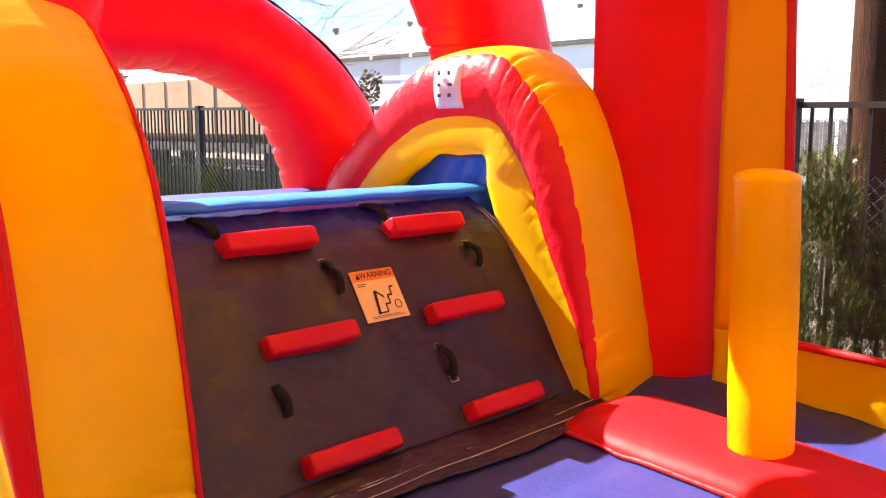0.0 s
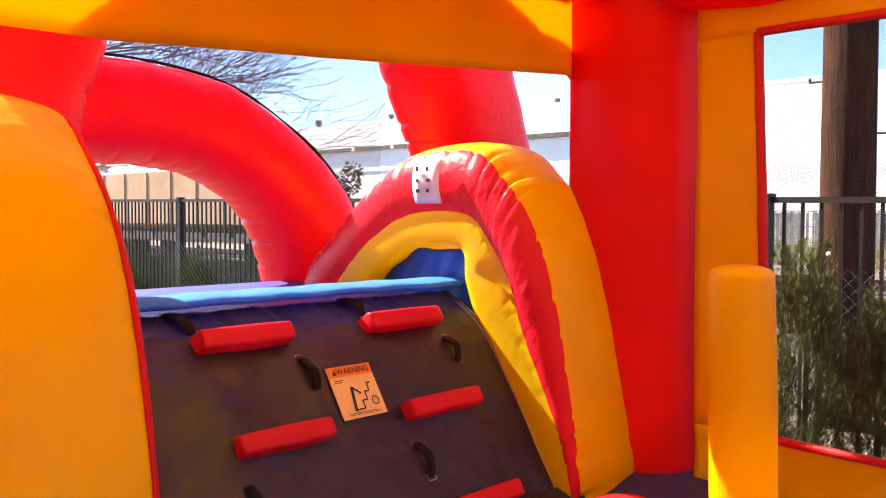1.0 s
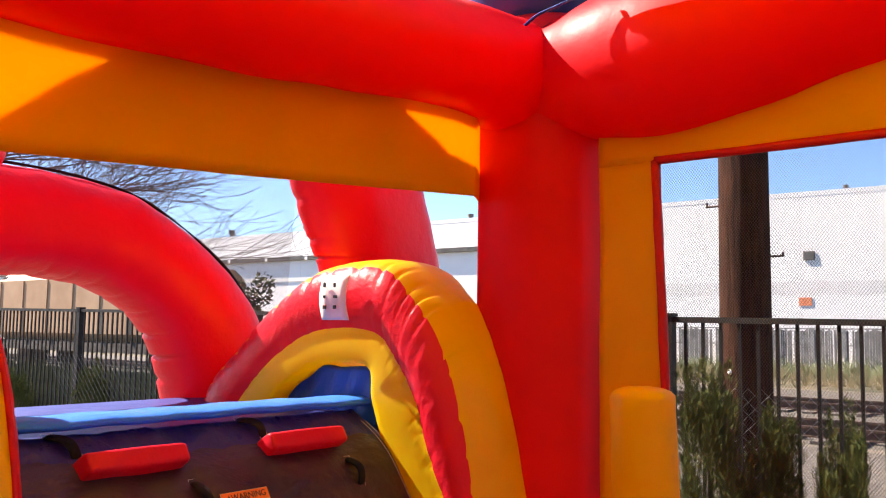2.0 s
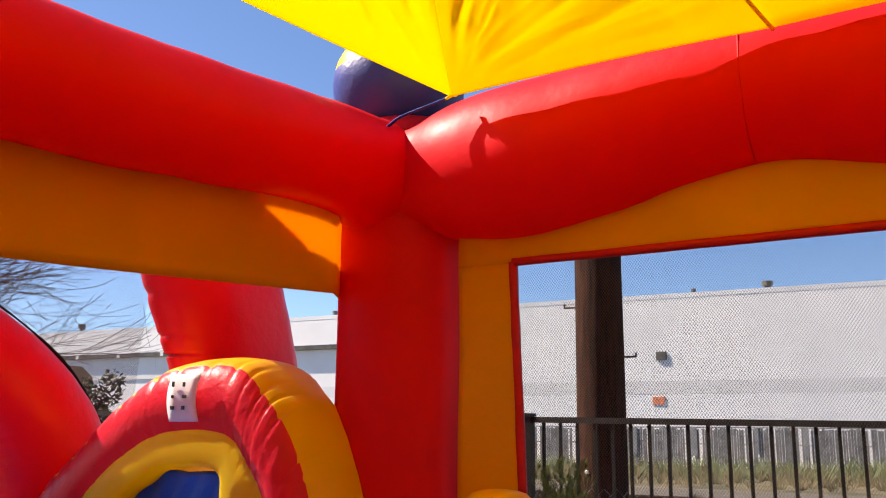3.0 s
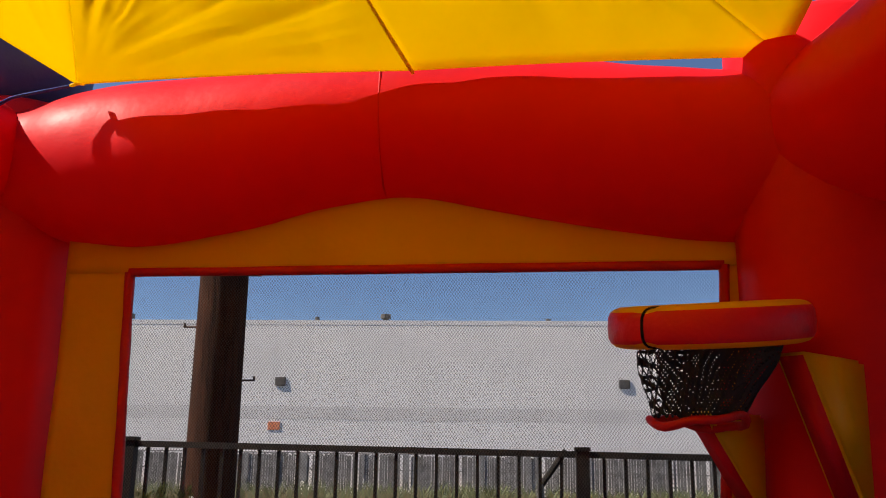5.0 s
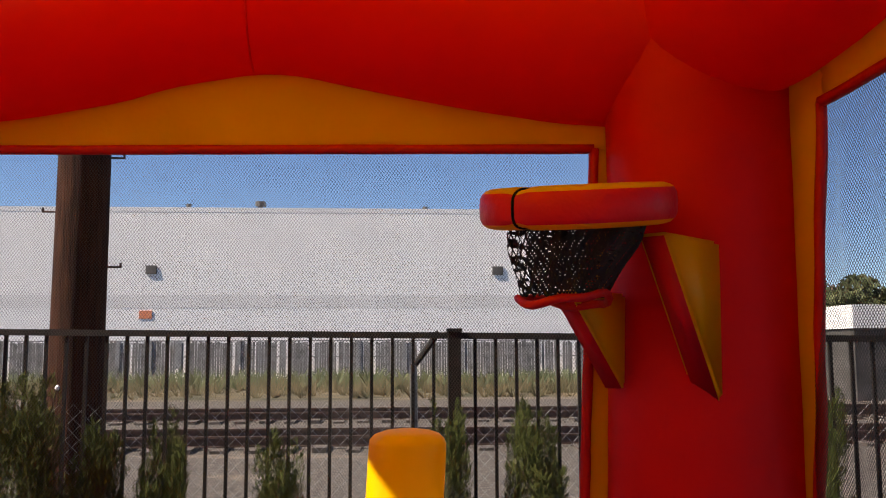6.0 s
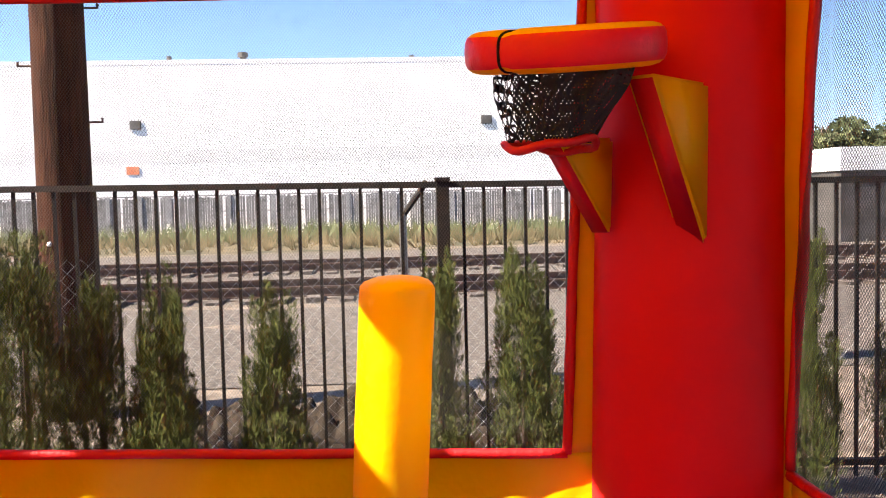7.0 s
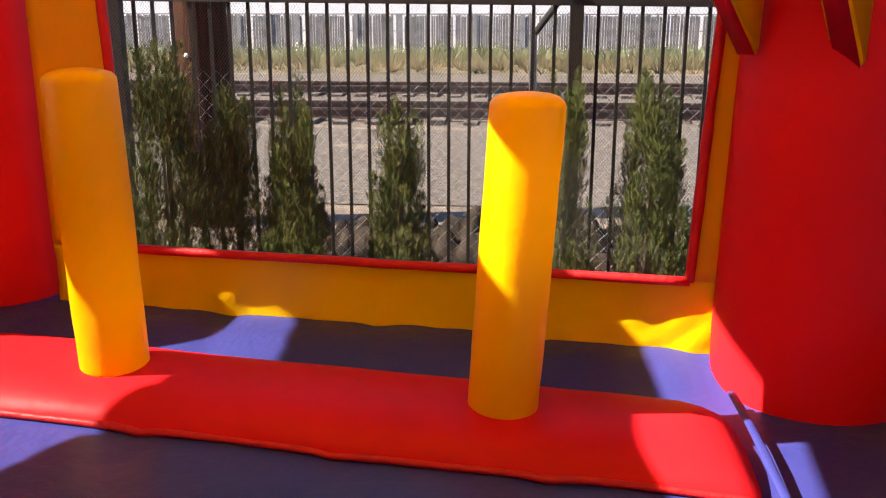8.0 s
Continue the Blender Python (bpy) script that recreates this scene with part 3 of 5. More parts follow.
# arborvitae along the fence
def arborvitae(at, height, width, seed, label):
    random.seed(seed)
    t = thing("arborvitae", at, label, "shrub", "arborvitae along the fence")
    bm = bmesh.new()
    beam_between(bm, (0, 0, 0), (0, 0, height * 0.75), 0.016, 6)
    part("trunk", bm, BARK, t)
    # upright plumes of different height lean out from the stem; each carries many small scaly sprays
    plumes = []
    for k in range(80):
        a = random.uniform(0, 2 * math.pi)
        z0 = random.uniform(0.0, 1.0) ** 1.15 * 0.74 * height
        r0 = width * 0.4 * random.uniform(0.35, 1.0) * (1 - 1.1 * (z0 / height)) * min(1.0, 0.8 + z0)
        ln = height * random.uniform(0.17, 0.3)
        plumes.append((Vector((math.cos(a) * r0, math.sin(a) * r0, z0)), Vector((math.cos(a) * 0.16, math.sin(a) * 0.16, 1)) * min(ln, height * 1.02 - z0), width * random.uniform(0.07, 0.13) * (1 - 0.35 * z0 / height)))
    for k in range(3):
        a = random.uniform(0, 2 * math.pi)
        plumes.append((Vector((math.cos(a) * 0.04, math.sin(a) * 0.04, height * random.uniform(0.5, 0.62))), Vector((random.uniform(-.06, .06), random.uniform(-.06, .06), height * random.uniform(0.3, 0.42))), width * 0.1))
    verts, faces = [], []
    per = int(7600 * height * min(width, 0.7) / 0.5 / len(plumes))
    for base, rise, fat in plumes:
        for _ in range(per):
            s = random.uniform(0, 1) ** 0.85
            a = random.uniform(0, 2 * math.pi)
            rad = fat * (math.sin(math.pi * min(1.0, 0.12 + 0.88 * s)) ** 0.7 + 0.06) * random.uniform(0.25, 1.0) * (1.35 if random.random() < 0.12 else 1)
            p = base + rise * s + Vector((math.cos(a) * rad, math.sin(a) * rad, 0))
            # a flat fan of scaly blades round a stalk that points up and out
            stalk = Vector((math.cos(a) * 0.45 + random.uniform(-.35, .35), math.sin(a) * 0.45 + random.uniform(-.35, .35), random.uniform(0.8, 1.5))).normalized()
            wide = stalk.cross(Vector((random.uniform(-1, 1), random.uniform(-1, 1), random.uniform(-.3, .3)))).normalized()
            ln = random.uniform(0.018, 0.046)
            for k in range(5):
                f = (k - 2) / 2
                root = p + stalk * ln * 0.5 * (1 - abs(f)) + wide * ln * 0.02 * f
                d = (stalk + wide * f * 0.75).normalized() * ln * (0.62 - 0.2 * abs(f)) * random.uniform(0.75, 1.2)
                flat_side = wide.cross(stalk) * random.uniform(-0.4, 0.4) + (wide - stalk * f * 0.6)
                side = flat_side.normalized() * random.uniform(0.0013, 0.0024)
                i = len(verts)
                verts += [root - side * 0.6, root + d * 0.55 - side, root + d, root + d * 0.55 + side]
                faces.append((i, i + 1, i + 2, i + 3))
    mesh_part("foliage", verts, faces, LEAF, t, smooth=False)
    return t


for at, h, w, sd, lab in (
        ((4.9, 1.86, 0), 1.66, 0.8, 1, "tall dense green arborvitae beside the utility pole"),
        ((4.95, 1.5, 0), 1.4, 0.5, 2, "green arborvitae shrub close to its neighbour"),
        ((5.5, 1.3, 0), 1.4, 0.42, 9, "shaded arborvitae behind the iron fence"),
        ((4.9, 1.17, 0), 1.26, 0.62, 3, "short green arborvitae shrub by the iron fence"),
        ((4.9, 0.58, 0), 1.3, 0.56, 4, "slim green arborvitae shrub by the iron fence"),
        ((4.95, -0.3, 0), 1.45, 0.42, 5, "narrow dark arborvitae in front of a fence post"),
        ((4.95, -0.76, 0), 1.42, 0.66, 6, "dark shaded arborvitae shrub by the iron fence"),
        ((4.95, -2.35, 0), 1.5, 0.62, 7, "dark green arborvitae shrub by the iron fence"),
        ((5.0, -3.0, 0), 1.4, 0.6, 8, "green arborvitae shrub by the iron fence"),
        ((5.9, 9.6, 0), 1.35, 0.9, 10, "bushy green shrub behind the iron fence"),
        ((6.0, 8.2, 0), 1.2, 0.9, 12, "bushy green shrub behind the iron fence"),
        ((6.0, 11.5, 0), 1.2, 1.0, 13, "bushy green shrub behind the iron fence")):
    arborvitae(at, h, w, sd, lab)
random.seed(3)

# crumpled weed cloth on the ground
vs, fs = sheet(lambda u, v: (5.75 + 1.6 * u, -2.6 + 4.4 * v, -0.05 + 0.4 * abs(noise.noise(Vector((u * 4, v * 10, 2)))) + 0.2 * abs(noise.noise(Vector((u * 9, v * 24, 5)))) + 0.05 * noise.noise(Vector((u * 22, v * 60, 1)))), 60, 170, 0.01)
tagged(mesh_part("weed_cloth", vs, fs, SHEET), "crumpled black ground cloth lying on the gravel", "ground cloth")

# ---- the bounce house ----
FLOOR = 0.47
house = thing("bounce_house", (0, 0, 0), "red, orange and blue inflatable bounce house with climbing wall", "bounce house")


def xw(y):
    """Where the window wall stands."""
    return 3.62 + 0.084 * (y - 1.8)


def xm(y):
    """The middle of the long red roll."""
    return 3.0 + 0.11 * (y - 1.95)


# floor mattress: puffed ridges side by side
def floor_height(x, y):
    t = (y + 1.35) / 0.62
    wall_rise = max(0.0, min(1.0, (x - 3.05) / 0.4))
    return FLOOR - 0.02 + 0.03 * y + 0.07 * wall_rise * wall_rise * (3 - 2 * wall_rise) - 0.014 * (1 - abs(math.sin(math.pi * t))) ** 4 + ripple((x, y, 0), 0.012, 1.6)


vs, fs = [], []
NX, NY = 60, 70
for i in range(NX + 1):
    for j in range(NY + 1):
        x, y = -0.75 + 4.45 * i / NX, -1.35 + 3.75 * j / NY
        vs.append((x, y, floor_height(x, y)))
for i in range(NX):
    for j in range(NY):
        a = i * (NY + 1) + j
        fs.append((a, a + NY + 1, a + NY + 2, a + 1))
base = len(vs)
rim = [i * (NY + 1) for i in range(NX + 1)] + [NX * (NY + 1) + j for j in range(1, NY + 1)] + [i * (NY + 1) + NY for i in range(NX - 1, -1, -1)] + [j for j in range(NY - 1, 0, -1)]
for r in rim:
    vs.append((vs[r][0] * 1.0, vs[r][1], 0.0))
for k in range(len(rim)):
    k2 = (k + 1) % len(rim)
    fs.append((rim[k], base + k, base + k2, rim[k2]))
mesh_part("floor_mattress", vs, fs, BLUE, house, "blue puffed floor mattress")

# long red roll that carries the two pillars
rings = []
for k in range(41):
    y = 2.06 - 2.76 * k / 40
    e = min(1.0, 0.55 + 0.45 * math.sqrt(max(0.0, min(1.0, min(k, 40 - k) / 2.0))))
    top = 0.1 * e 
    rg = []
    for j in range(15):
        t = math.pi * j / 14
        rg.append(Vector((xm(y) + 0.3 * math.copysign(abs(math.cos(t)) ** 0.8, math.cos(t)), y, FLOOR - 0.06 + 0.03 * y + (top + 0.04) * math.sin(t) ** 0.8 + ripple((t, y * 2, 1), 0.01, 1.5))))
    rg += [Vector((xm(y) - 0.26, y, 0.3)), Vector((xm(y) + 0.26, y, 0.3))]
    rings.append(rg)
vs, fs = loft(rings)
roll = mesh_part("floor_roll", vs, fs, RED, house, "long low red puffed roll across the floor")
for side in (-0.295,):
    vs, fs = tube([(xm(y) + side, y, floor_height(xm(y) + side, y) + 0.012) for y in np.linspace(2.05, -0.68, 60)], 0.011, 8, wobble=0.004)
    mesh_part("piping", vs, fs, HEM, roll, "red piping along the roll")


def pillar(x, y, z0, z1, lean, r=0.113):
    """lean: where the top stands, off the foot in x and y."""
    rings = []
    steps = 26
    for k in range(steps + 1):
        s = k / steps
        z = z0 + (z1 - z0) * s
        rr = r * (1 + 0.012 * math.sin(math.pi * s))
        c = Vector((x + lean[0] * s, y + lean[1] * s, z))
        rings.append([c + Vector((math.cos(a), math.sin(a), 0)) * (rr + 0.003 * noise.noise(Vector((math.cos(a) * 2, math.sin(a) * 2, z * 6)))) for a in [2 * math.pi * j / 40 for j in range(40)]])
    for f, h in ((0.97, 0.012), (0.85, 0.026), (0.6, 0.036), (0.25, 0.041)):
        c = Vector((x + lean[0], y + lean[1], z1 + h))
        rings.append([c + Vector((math.cos(a), math.sin(a), 0)) * r * f * (1 + 0.02 * math.sin(9 * a)) for a in [2 * math.pi * j / 40 for j in range(40)]])
    vs, fs = loft(rings)
    p = mesh_part("pillar", vs, fs, ORANGE, house, "upright orange puffed pillar standing on the red roll")
    vs, fs = tube([(x + math.cos(a) * (r + 0.006), y + math.sin(a) * (r + 0.006), z0 + 0.012) for a in [2 * math.pi * j / 32 for j in range(32)]], 0.007, 6, closed=True)
    mesh_part("seam_welt", vs, fs, ORANGE, p)
    return p


pillar(2.925, 1.33, 0.555, 1.53, (-0.015, 0.021))
pillar(2.78, 0.019, 0.475, 1.475, (0.0, -0.059), 0.111)

# corner columns
C1, C2, C3, C4 = (3.79, 2.258), (3.3, -1.115), (-0.62, -1.3), (-0.62, 2.3)


def column(c, r, top=3.3, lean=0.0):
    """lean: how far the foot stands off towards +y."""
    rings = []
    for k in range(34):
        z = 0.25 + (top - 0.25) * k / 33
        puff = 1 + 0.012 * math.sin(z * 2.2)
        if z < 0.62:
            puff -= 0.1 * (0.62 - z)
        off = lean * max(0.0, min(1.0, (2.3 - z) / 1.8))
        rings.append([Vector((c[0] + math.cos(a) * r * puff, c[1] + off + math.sin(a) * r * puff, z)) for a in [2 * math.pi * j / 44 for j in range(44)]])
    for f, h in ((0.97, 0.025), (0.88, 0.045), (0.6, 0.062), (0.2, 0.07)):
        rings.append([Vector((c[0] + math.cos(a) * r * f, c[1] + math.sin(a) * r * f, top + h)) for a in [2 * math.pi * j / 44 for j in range(44)]])
    vs, fs = loft(rings)
    return mesh_part("column", vs, fs, RED, house, "tall red puffed corner column")


column(C1, 0.343, 3.21)
column(C2, 0.337, lean=0.03)
column(C3, 0.33)
column(C4, 0.33)


def finial(c, z, r):
    """A puffed ball with a blue lower and a yellow upper half."""
    n, m = 32, 18
    rings, index = [], []
    for k in range(m + 1):
        t = math.pi * (k + 0.4) / (m + 0.8)
        rings.append([Vector((c[0] + math.cos(a) * r * math.sin(t), c[1] + math.sin(a) * r * math.sin(t), z - r * math.cos(t) * 0.95)) for a in [2 * math.pi * j / n for j in range(n)]])
    vs, fs = loft(rings)
    for k in range(m):
        index += [0 if k < m * 0.52 else 1 for j in range(n)]
    index += [0, 1]
    mesh_part("finial_ball", vs, fs, [BLUE, YELLOW], house, "blue and yellow puffed ball on top of the column", index=index)


finial((3.74, 2.3), 3.5, 0.34)

# beams between the columns
def beam(points, radii, squash=1.0, label="thick red puffed roof beam"):
    path = smooth_path([(*p, r) for p, r in zip(points, radii)], 8)
    vs, fs = tube([p[:3] for p in path], [p[3] for p in path], 36, squash=squash, wobble=0.008)
    return mesh_part("beam", vs, fs, RED, house, label)


beam_w = beam([(xw(2.3) + 0.08, 2.3, 2.95), (xw(2.02) + 0.05, 2.02, 2.965), (xw(1.82) + 0.03, 1.82, 2.965), (xw(1.55) + 0.02, 1.55, 2.965), (xw(1.2) + 0.02, 1.2, 3.0), (xw(0.5) + 0.02, 0.5, 3.098), (xw(-0.2) + 0.02, -0.2, 2.99), (xw(-0.7) + 0.01, -0.7, 2.915), (xw(-1.1) - 0.04, -1.1, 2.9)],
              [0.34, 0.3, 0.335, 0.355, 0.34, 0.312, 0.33, 0.33, 0.335])
beam([(3.75, 2.3, 2.96), (3.2, 2.3, 2.975), (2.3, 2.3, 2.874), (1.75, 2.3, 2.811), (1.2, 2.3, 2.78), (0.4, 2.3, 2.81), (-0.62, 2.3, 2.95)], [0.32, 0.243, 0.226, 0.222, 0.222, 0.235, 0.3])
beam([(3.3, -1.14, 2.92), (2.6, -1.28, 2.95), (1.4, -1.32, 3.0), (0.2, -1.3, 2.95), (-0.62, -1.3, 2.92)], [0.34, 0.32, 0.27, 0.32, 0.34])
beam([(-0.62, -1.3, 2.92), (-0.66, 0.5, 3.0), (-0.62, 2.3, 2.95)], [0.34, 0.27, 0.33])
# cross seams on the window beam
for y in (0.53,):
    pts = []
    for j in range(36):
        a = 2 * math.pi * j / 36
        r = 0.3135
        pts.append((xw(y) + 0.02 + math.cos(a) * r, y, 3.098 + math.sin(a) * r))
    vs, fs = tube(pts, 0.0035, 6, closed=True, wobble=0)
    under(mesh_part("seam_welt", vs, fs, RED), beam_w)


# cloth walls with netted windows
def cloth(name, fn, nu, nv, material, parent, label="", thick=0.006):
    vs, fs = sheet(fn, nu, nv, thick)
    return mesh_part(name, vs, fs, material, parent, label)


def lerp(a, b, t):
    return a + (b - a) * t


# window wall: y runs along it, the opening's corners in y and z
W_TL, W_TR, W_BL, W_BR = (1.595, 2.502), (-0.75, 2.488), (1.53, 0.815), (-0.67, 0.776)


def pucker(y, z, amount=0.012):
    low = max(0.0, min(1.0, (0.86 - z) / 0.1))
    return amount * noise.noise(Vector((y * 2.3, z * 2.3, 0.4))) + 0.3 * amount * noise.noise(Vector((y * 9, z * 5, 3))) + low * (0.012 * noise.noise(Vector((y * 7 + z * 3, z * 4, 6))) + 0.011 * (0.5 - abs(noise.noise(Vector((y * 6 + z * 9, z * 3 - y * 2, 11))))))


def wall_point(y, z, off=0.0):
    return (xw(y) + off + pucker(y, z), y, z)


cloth("wall_panel", lambda u, v: wall_point(lerp(1.88, -0.9, u), lerp(0.42, lerp(W_BL[1], W_BR[1], u), v) , 0.02 * math.sin(math.pi * v)), 120, 16, LIT_SKIRT, house, "yellow-orange vinyl skirt under the netted window, bounced light in its colour")
cloth("wall_panel", lambda u, v: wall_point(lerp(1.88, -0.9, u), lerp(lerp(W_TL[1], W_TR[1], u), 3.0, v)), 50, 14, PANEL, house, "orange cloth panel over the netted window")
cloth("wall_panel", lambda u, v: wall_point(lerp(1.88, lerp(W_BL[0], W_TL[0], v), u), lerp(W_BL[1], W_TL[1], v)), 10, 40, PANEL, house, "narrow orange cloth strip beside the column")
cloth("wall_panel", lambda u, v: wall_point(lerp(lerp(W_BR[0], W_TR[0], v), -0.9, u), lerp(W_BR[1], W_TR[1], v)), 8, 40, PANEL, house, "narrow orange cloth strip beside the column")
net_w = cloth("window_net", lambda u, v: wall_point(lerp(lerp(W_BL[0], W_BR[0], u), lerp(W_TL[0], W_TR[0], u), v), lerp(lerp(W_BL[1], W_BR[1], u), lerp(W_TL[1], W_TR[1], u), v), 0.012 + 0.02 * math.sin(math.pi * u) * math.sin(math.pi * v)), 24, 18, NET, house, "fine black netting stretched in the window", 0.0)


def hem(points, width, parent, name="hem"):
    vs, fs = tube(points, width, 8, power=3.0, wobble=0.002, squash=1.0)
    return mesh_part(name, vs, fs, HEM, parent, "red stitched hem")


def edge(a, b, n=30, off=-0.008):
    return [wall_point(lerp(a[0], b[0], k / n), lerp(a[1], b[1], k / n), off) for k in range(n + 1)]


for a, b in ((W_TL, W_TR), (W_BL, W_BR), (W_TL, W_BL), (W_TR, W_BR)):
    hem(edge(a, b), 0.019, net_w)

# side wall beyond the hoop column
def side_point(x, z, off=0.0):
    return (x, -1.36 + off + 0.012 * noise.noise(Vector((x * 3, z * 3, 8))), z)


def side_edge(z):
    """The slanting edge of the net beside the column."""
    return 2.842 + 0.11 * (2.525 - z) + 0.006 * math.sin(7 * z)


cloth("wall_panel", lambda u, v: side_point(lerp(3.3, side_edge(lerp(0.42, 3.0, v)), u), lerp(0.42, 3.0, v)), 12, 40, PANEL, house, "narrow orange cloth strip beside the column")
cloth("wall_panel", lambda u, v: side_point(lerp(side_edge(0.78), -0.3, u), lerp(0.42, 0.78, v)), 40, 8, PANEL, house, "orange cloth skirt under the netted window")
cloth("wall_panel", lambda u, v: side_point(lerp(side_edge(2.5), -0.3, u), lerp(2.52, 3.0, v)), 40, 10, PANEL, house, "orange cloth panel over the netted window")
net_s = cloth("window_net", lambda u, v: side_point(lerp(side_edge(lerp(0.78, 2.52, v)), -0.3, u), lerp(0.78, 2.52, v), 0.03 * math.sin(70 * u * (0.5 + v) + 4 * v) * math.exp(-4 * u) * math.sin(math.pi * v)), 120, 30, NET_DENSE, house, "slack black netting with folds in the window", 0.0)
hem([side_point(side_edge(z), z, 0.008) for z in np.linspace(0.8, 2.52, 40)], 0.017, net_s)
hem([side_point(x, 2.52, 0.008) for x in np.linspace(side_edge(2.5), -0.3, 40)], 0.017, net_s)
hem([side_point(x, 0.78, 0.008) for x in np.linspace(side_edge(0.78), -0.3, 40)], 0.017, net_s)

# entrance wall behind the camera
cloth("wall_panel", lambda u, v: (-0.68, lerp(-1.1, 2.2, u), lerp(0.42, 0.85, v)), 10, 4, PANEL, house, "orange cloth skirt at the entrance")
cloth("wall_panel", lambda u, v: (-0.68, lerp(-1.1, 2.2, u), lerp(2.2, 3.0, v)), 10, 4, PANEL, house, "orange cloth panel over the entrance")
# The next three stand unseen, added to cut sky light and bounce orange
cloth("wall_panel", lambda u, v: (-0.69, lerp(-1.1, -0.45, u), lerp(0.85, 2.2, v)), 6, 8, PANEL, house, "unseen orange cloth panel beside the entrance, added to block sky light")
cloth("wall_panel", lambda u, v: (-0.69, lerp(0.45, 2.2, u), lerp(0.85, 2.2, v)), 6, 8, PANEL, house, "unseen orange cloth panel beside the entrance, added to block sky light")
cloth("wall_panel", lambda u, v: (lerp(-0.5, 0.5, u), 2.36, lerp(0.42, 2.2, v)), 6, 8, PANEL, house, "unseen orange cloth panel beside the climbing wall, added to block sky light")

# valance under the beam on the climbing side
def valance_bottom(x):
    return float(np.interp(x, (-0.4, 1.15, 2.0, 2.2, 3.3, 3.5), (2.18, 2.208, 2.268, 2.283, 2.37, 2.386)))


cloth("valance", lambda u, v: (lerp(3.58, -0.4, u), 2.35 + 0.6 * max(0.0, lerp(3.58, -0.4, u) - 3.3) + 0.012 * noise.noise(Vector((u * 9, v * 2, 1))), lerp(2.86, valance_bottom(lerp(3.58, -0.4, u)), v)), 70, 14, VALANCE, house, "orange cloth valance hanging under the beam")

# darker arched sheet added just behind the valance
def dark_sheet_at(u, v):
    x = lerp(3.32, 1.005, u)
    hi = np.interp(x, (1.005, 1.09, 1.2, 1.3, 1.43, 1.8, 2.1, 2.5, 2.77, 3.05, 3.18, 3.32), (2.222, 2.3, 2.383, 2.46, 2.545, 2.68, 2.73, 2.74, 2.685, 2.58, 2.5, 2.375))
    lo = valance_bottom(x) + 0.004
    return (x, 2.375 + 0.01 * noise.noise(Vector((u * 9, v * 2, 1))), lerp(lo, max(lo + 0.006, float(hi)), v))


cloth("valance_dark_sheet", dark_sheet_at, 90, 8, DARK_SHEET, house, "darker orange arched sheet behind the valance")

# canopy
PEAK = Vector((1.42, 1.02, 3.95))
TIPS = [Vector((3.25, 1.732, 3.185)), Vector((3.16, -0.95, 3.205)), Vector((-0.6, -1.05, 3.3)), Vector((-0.6, 2.0, 3.3))]
MIDS = [Vector((3.2, 0.4, 3.195)), Vector((1.4, -0.9, 3.3)), Vector((-0.5, 0.45, 3.3)), Vector((1.45, 1.87, 3.06))]
random.seed(21)


def crease_set(count):
    """Fold lines that run out from a canopy corner: heading, start, end, height, width, wander."""
    return [(random.uniform(-0.1, 1.67), random.uniform(0.05, 0.5), random.uniform(0.5, 1.9), random.choice((-1, 1)) * random.uniform(0.008, 0.02), random.uniform(0.009, 0.022), random.uniform(-0.12, 0.12)) for _ in range(count)]


def crease_height(lines, away, flip):
    r = math.hypot(away.x, away.y)
    ang = math.atan2(abs(away.x), abs(away.y))
    h = 0.0
    for head, r0, r1, high, wide, bend in lines:
        if r0 < r < r1:
            d = r * math.sin(ang - head - bend * math.sin(3 * r + 9 * bend))
            h += high * math.exp(-(d / wide) ** 2) * math.sin(math.pi * (r - r0) / (r1 - r0)) ** 0.5
    return h


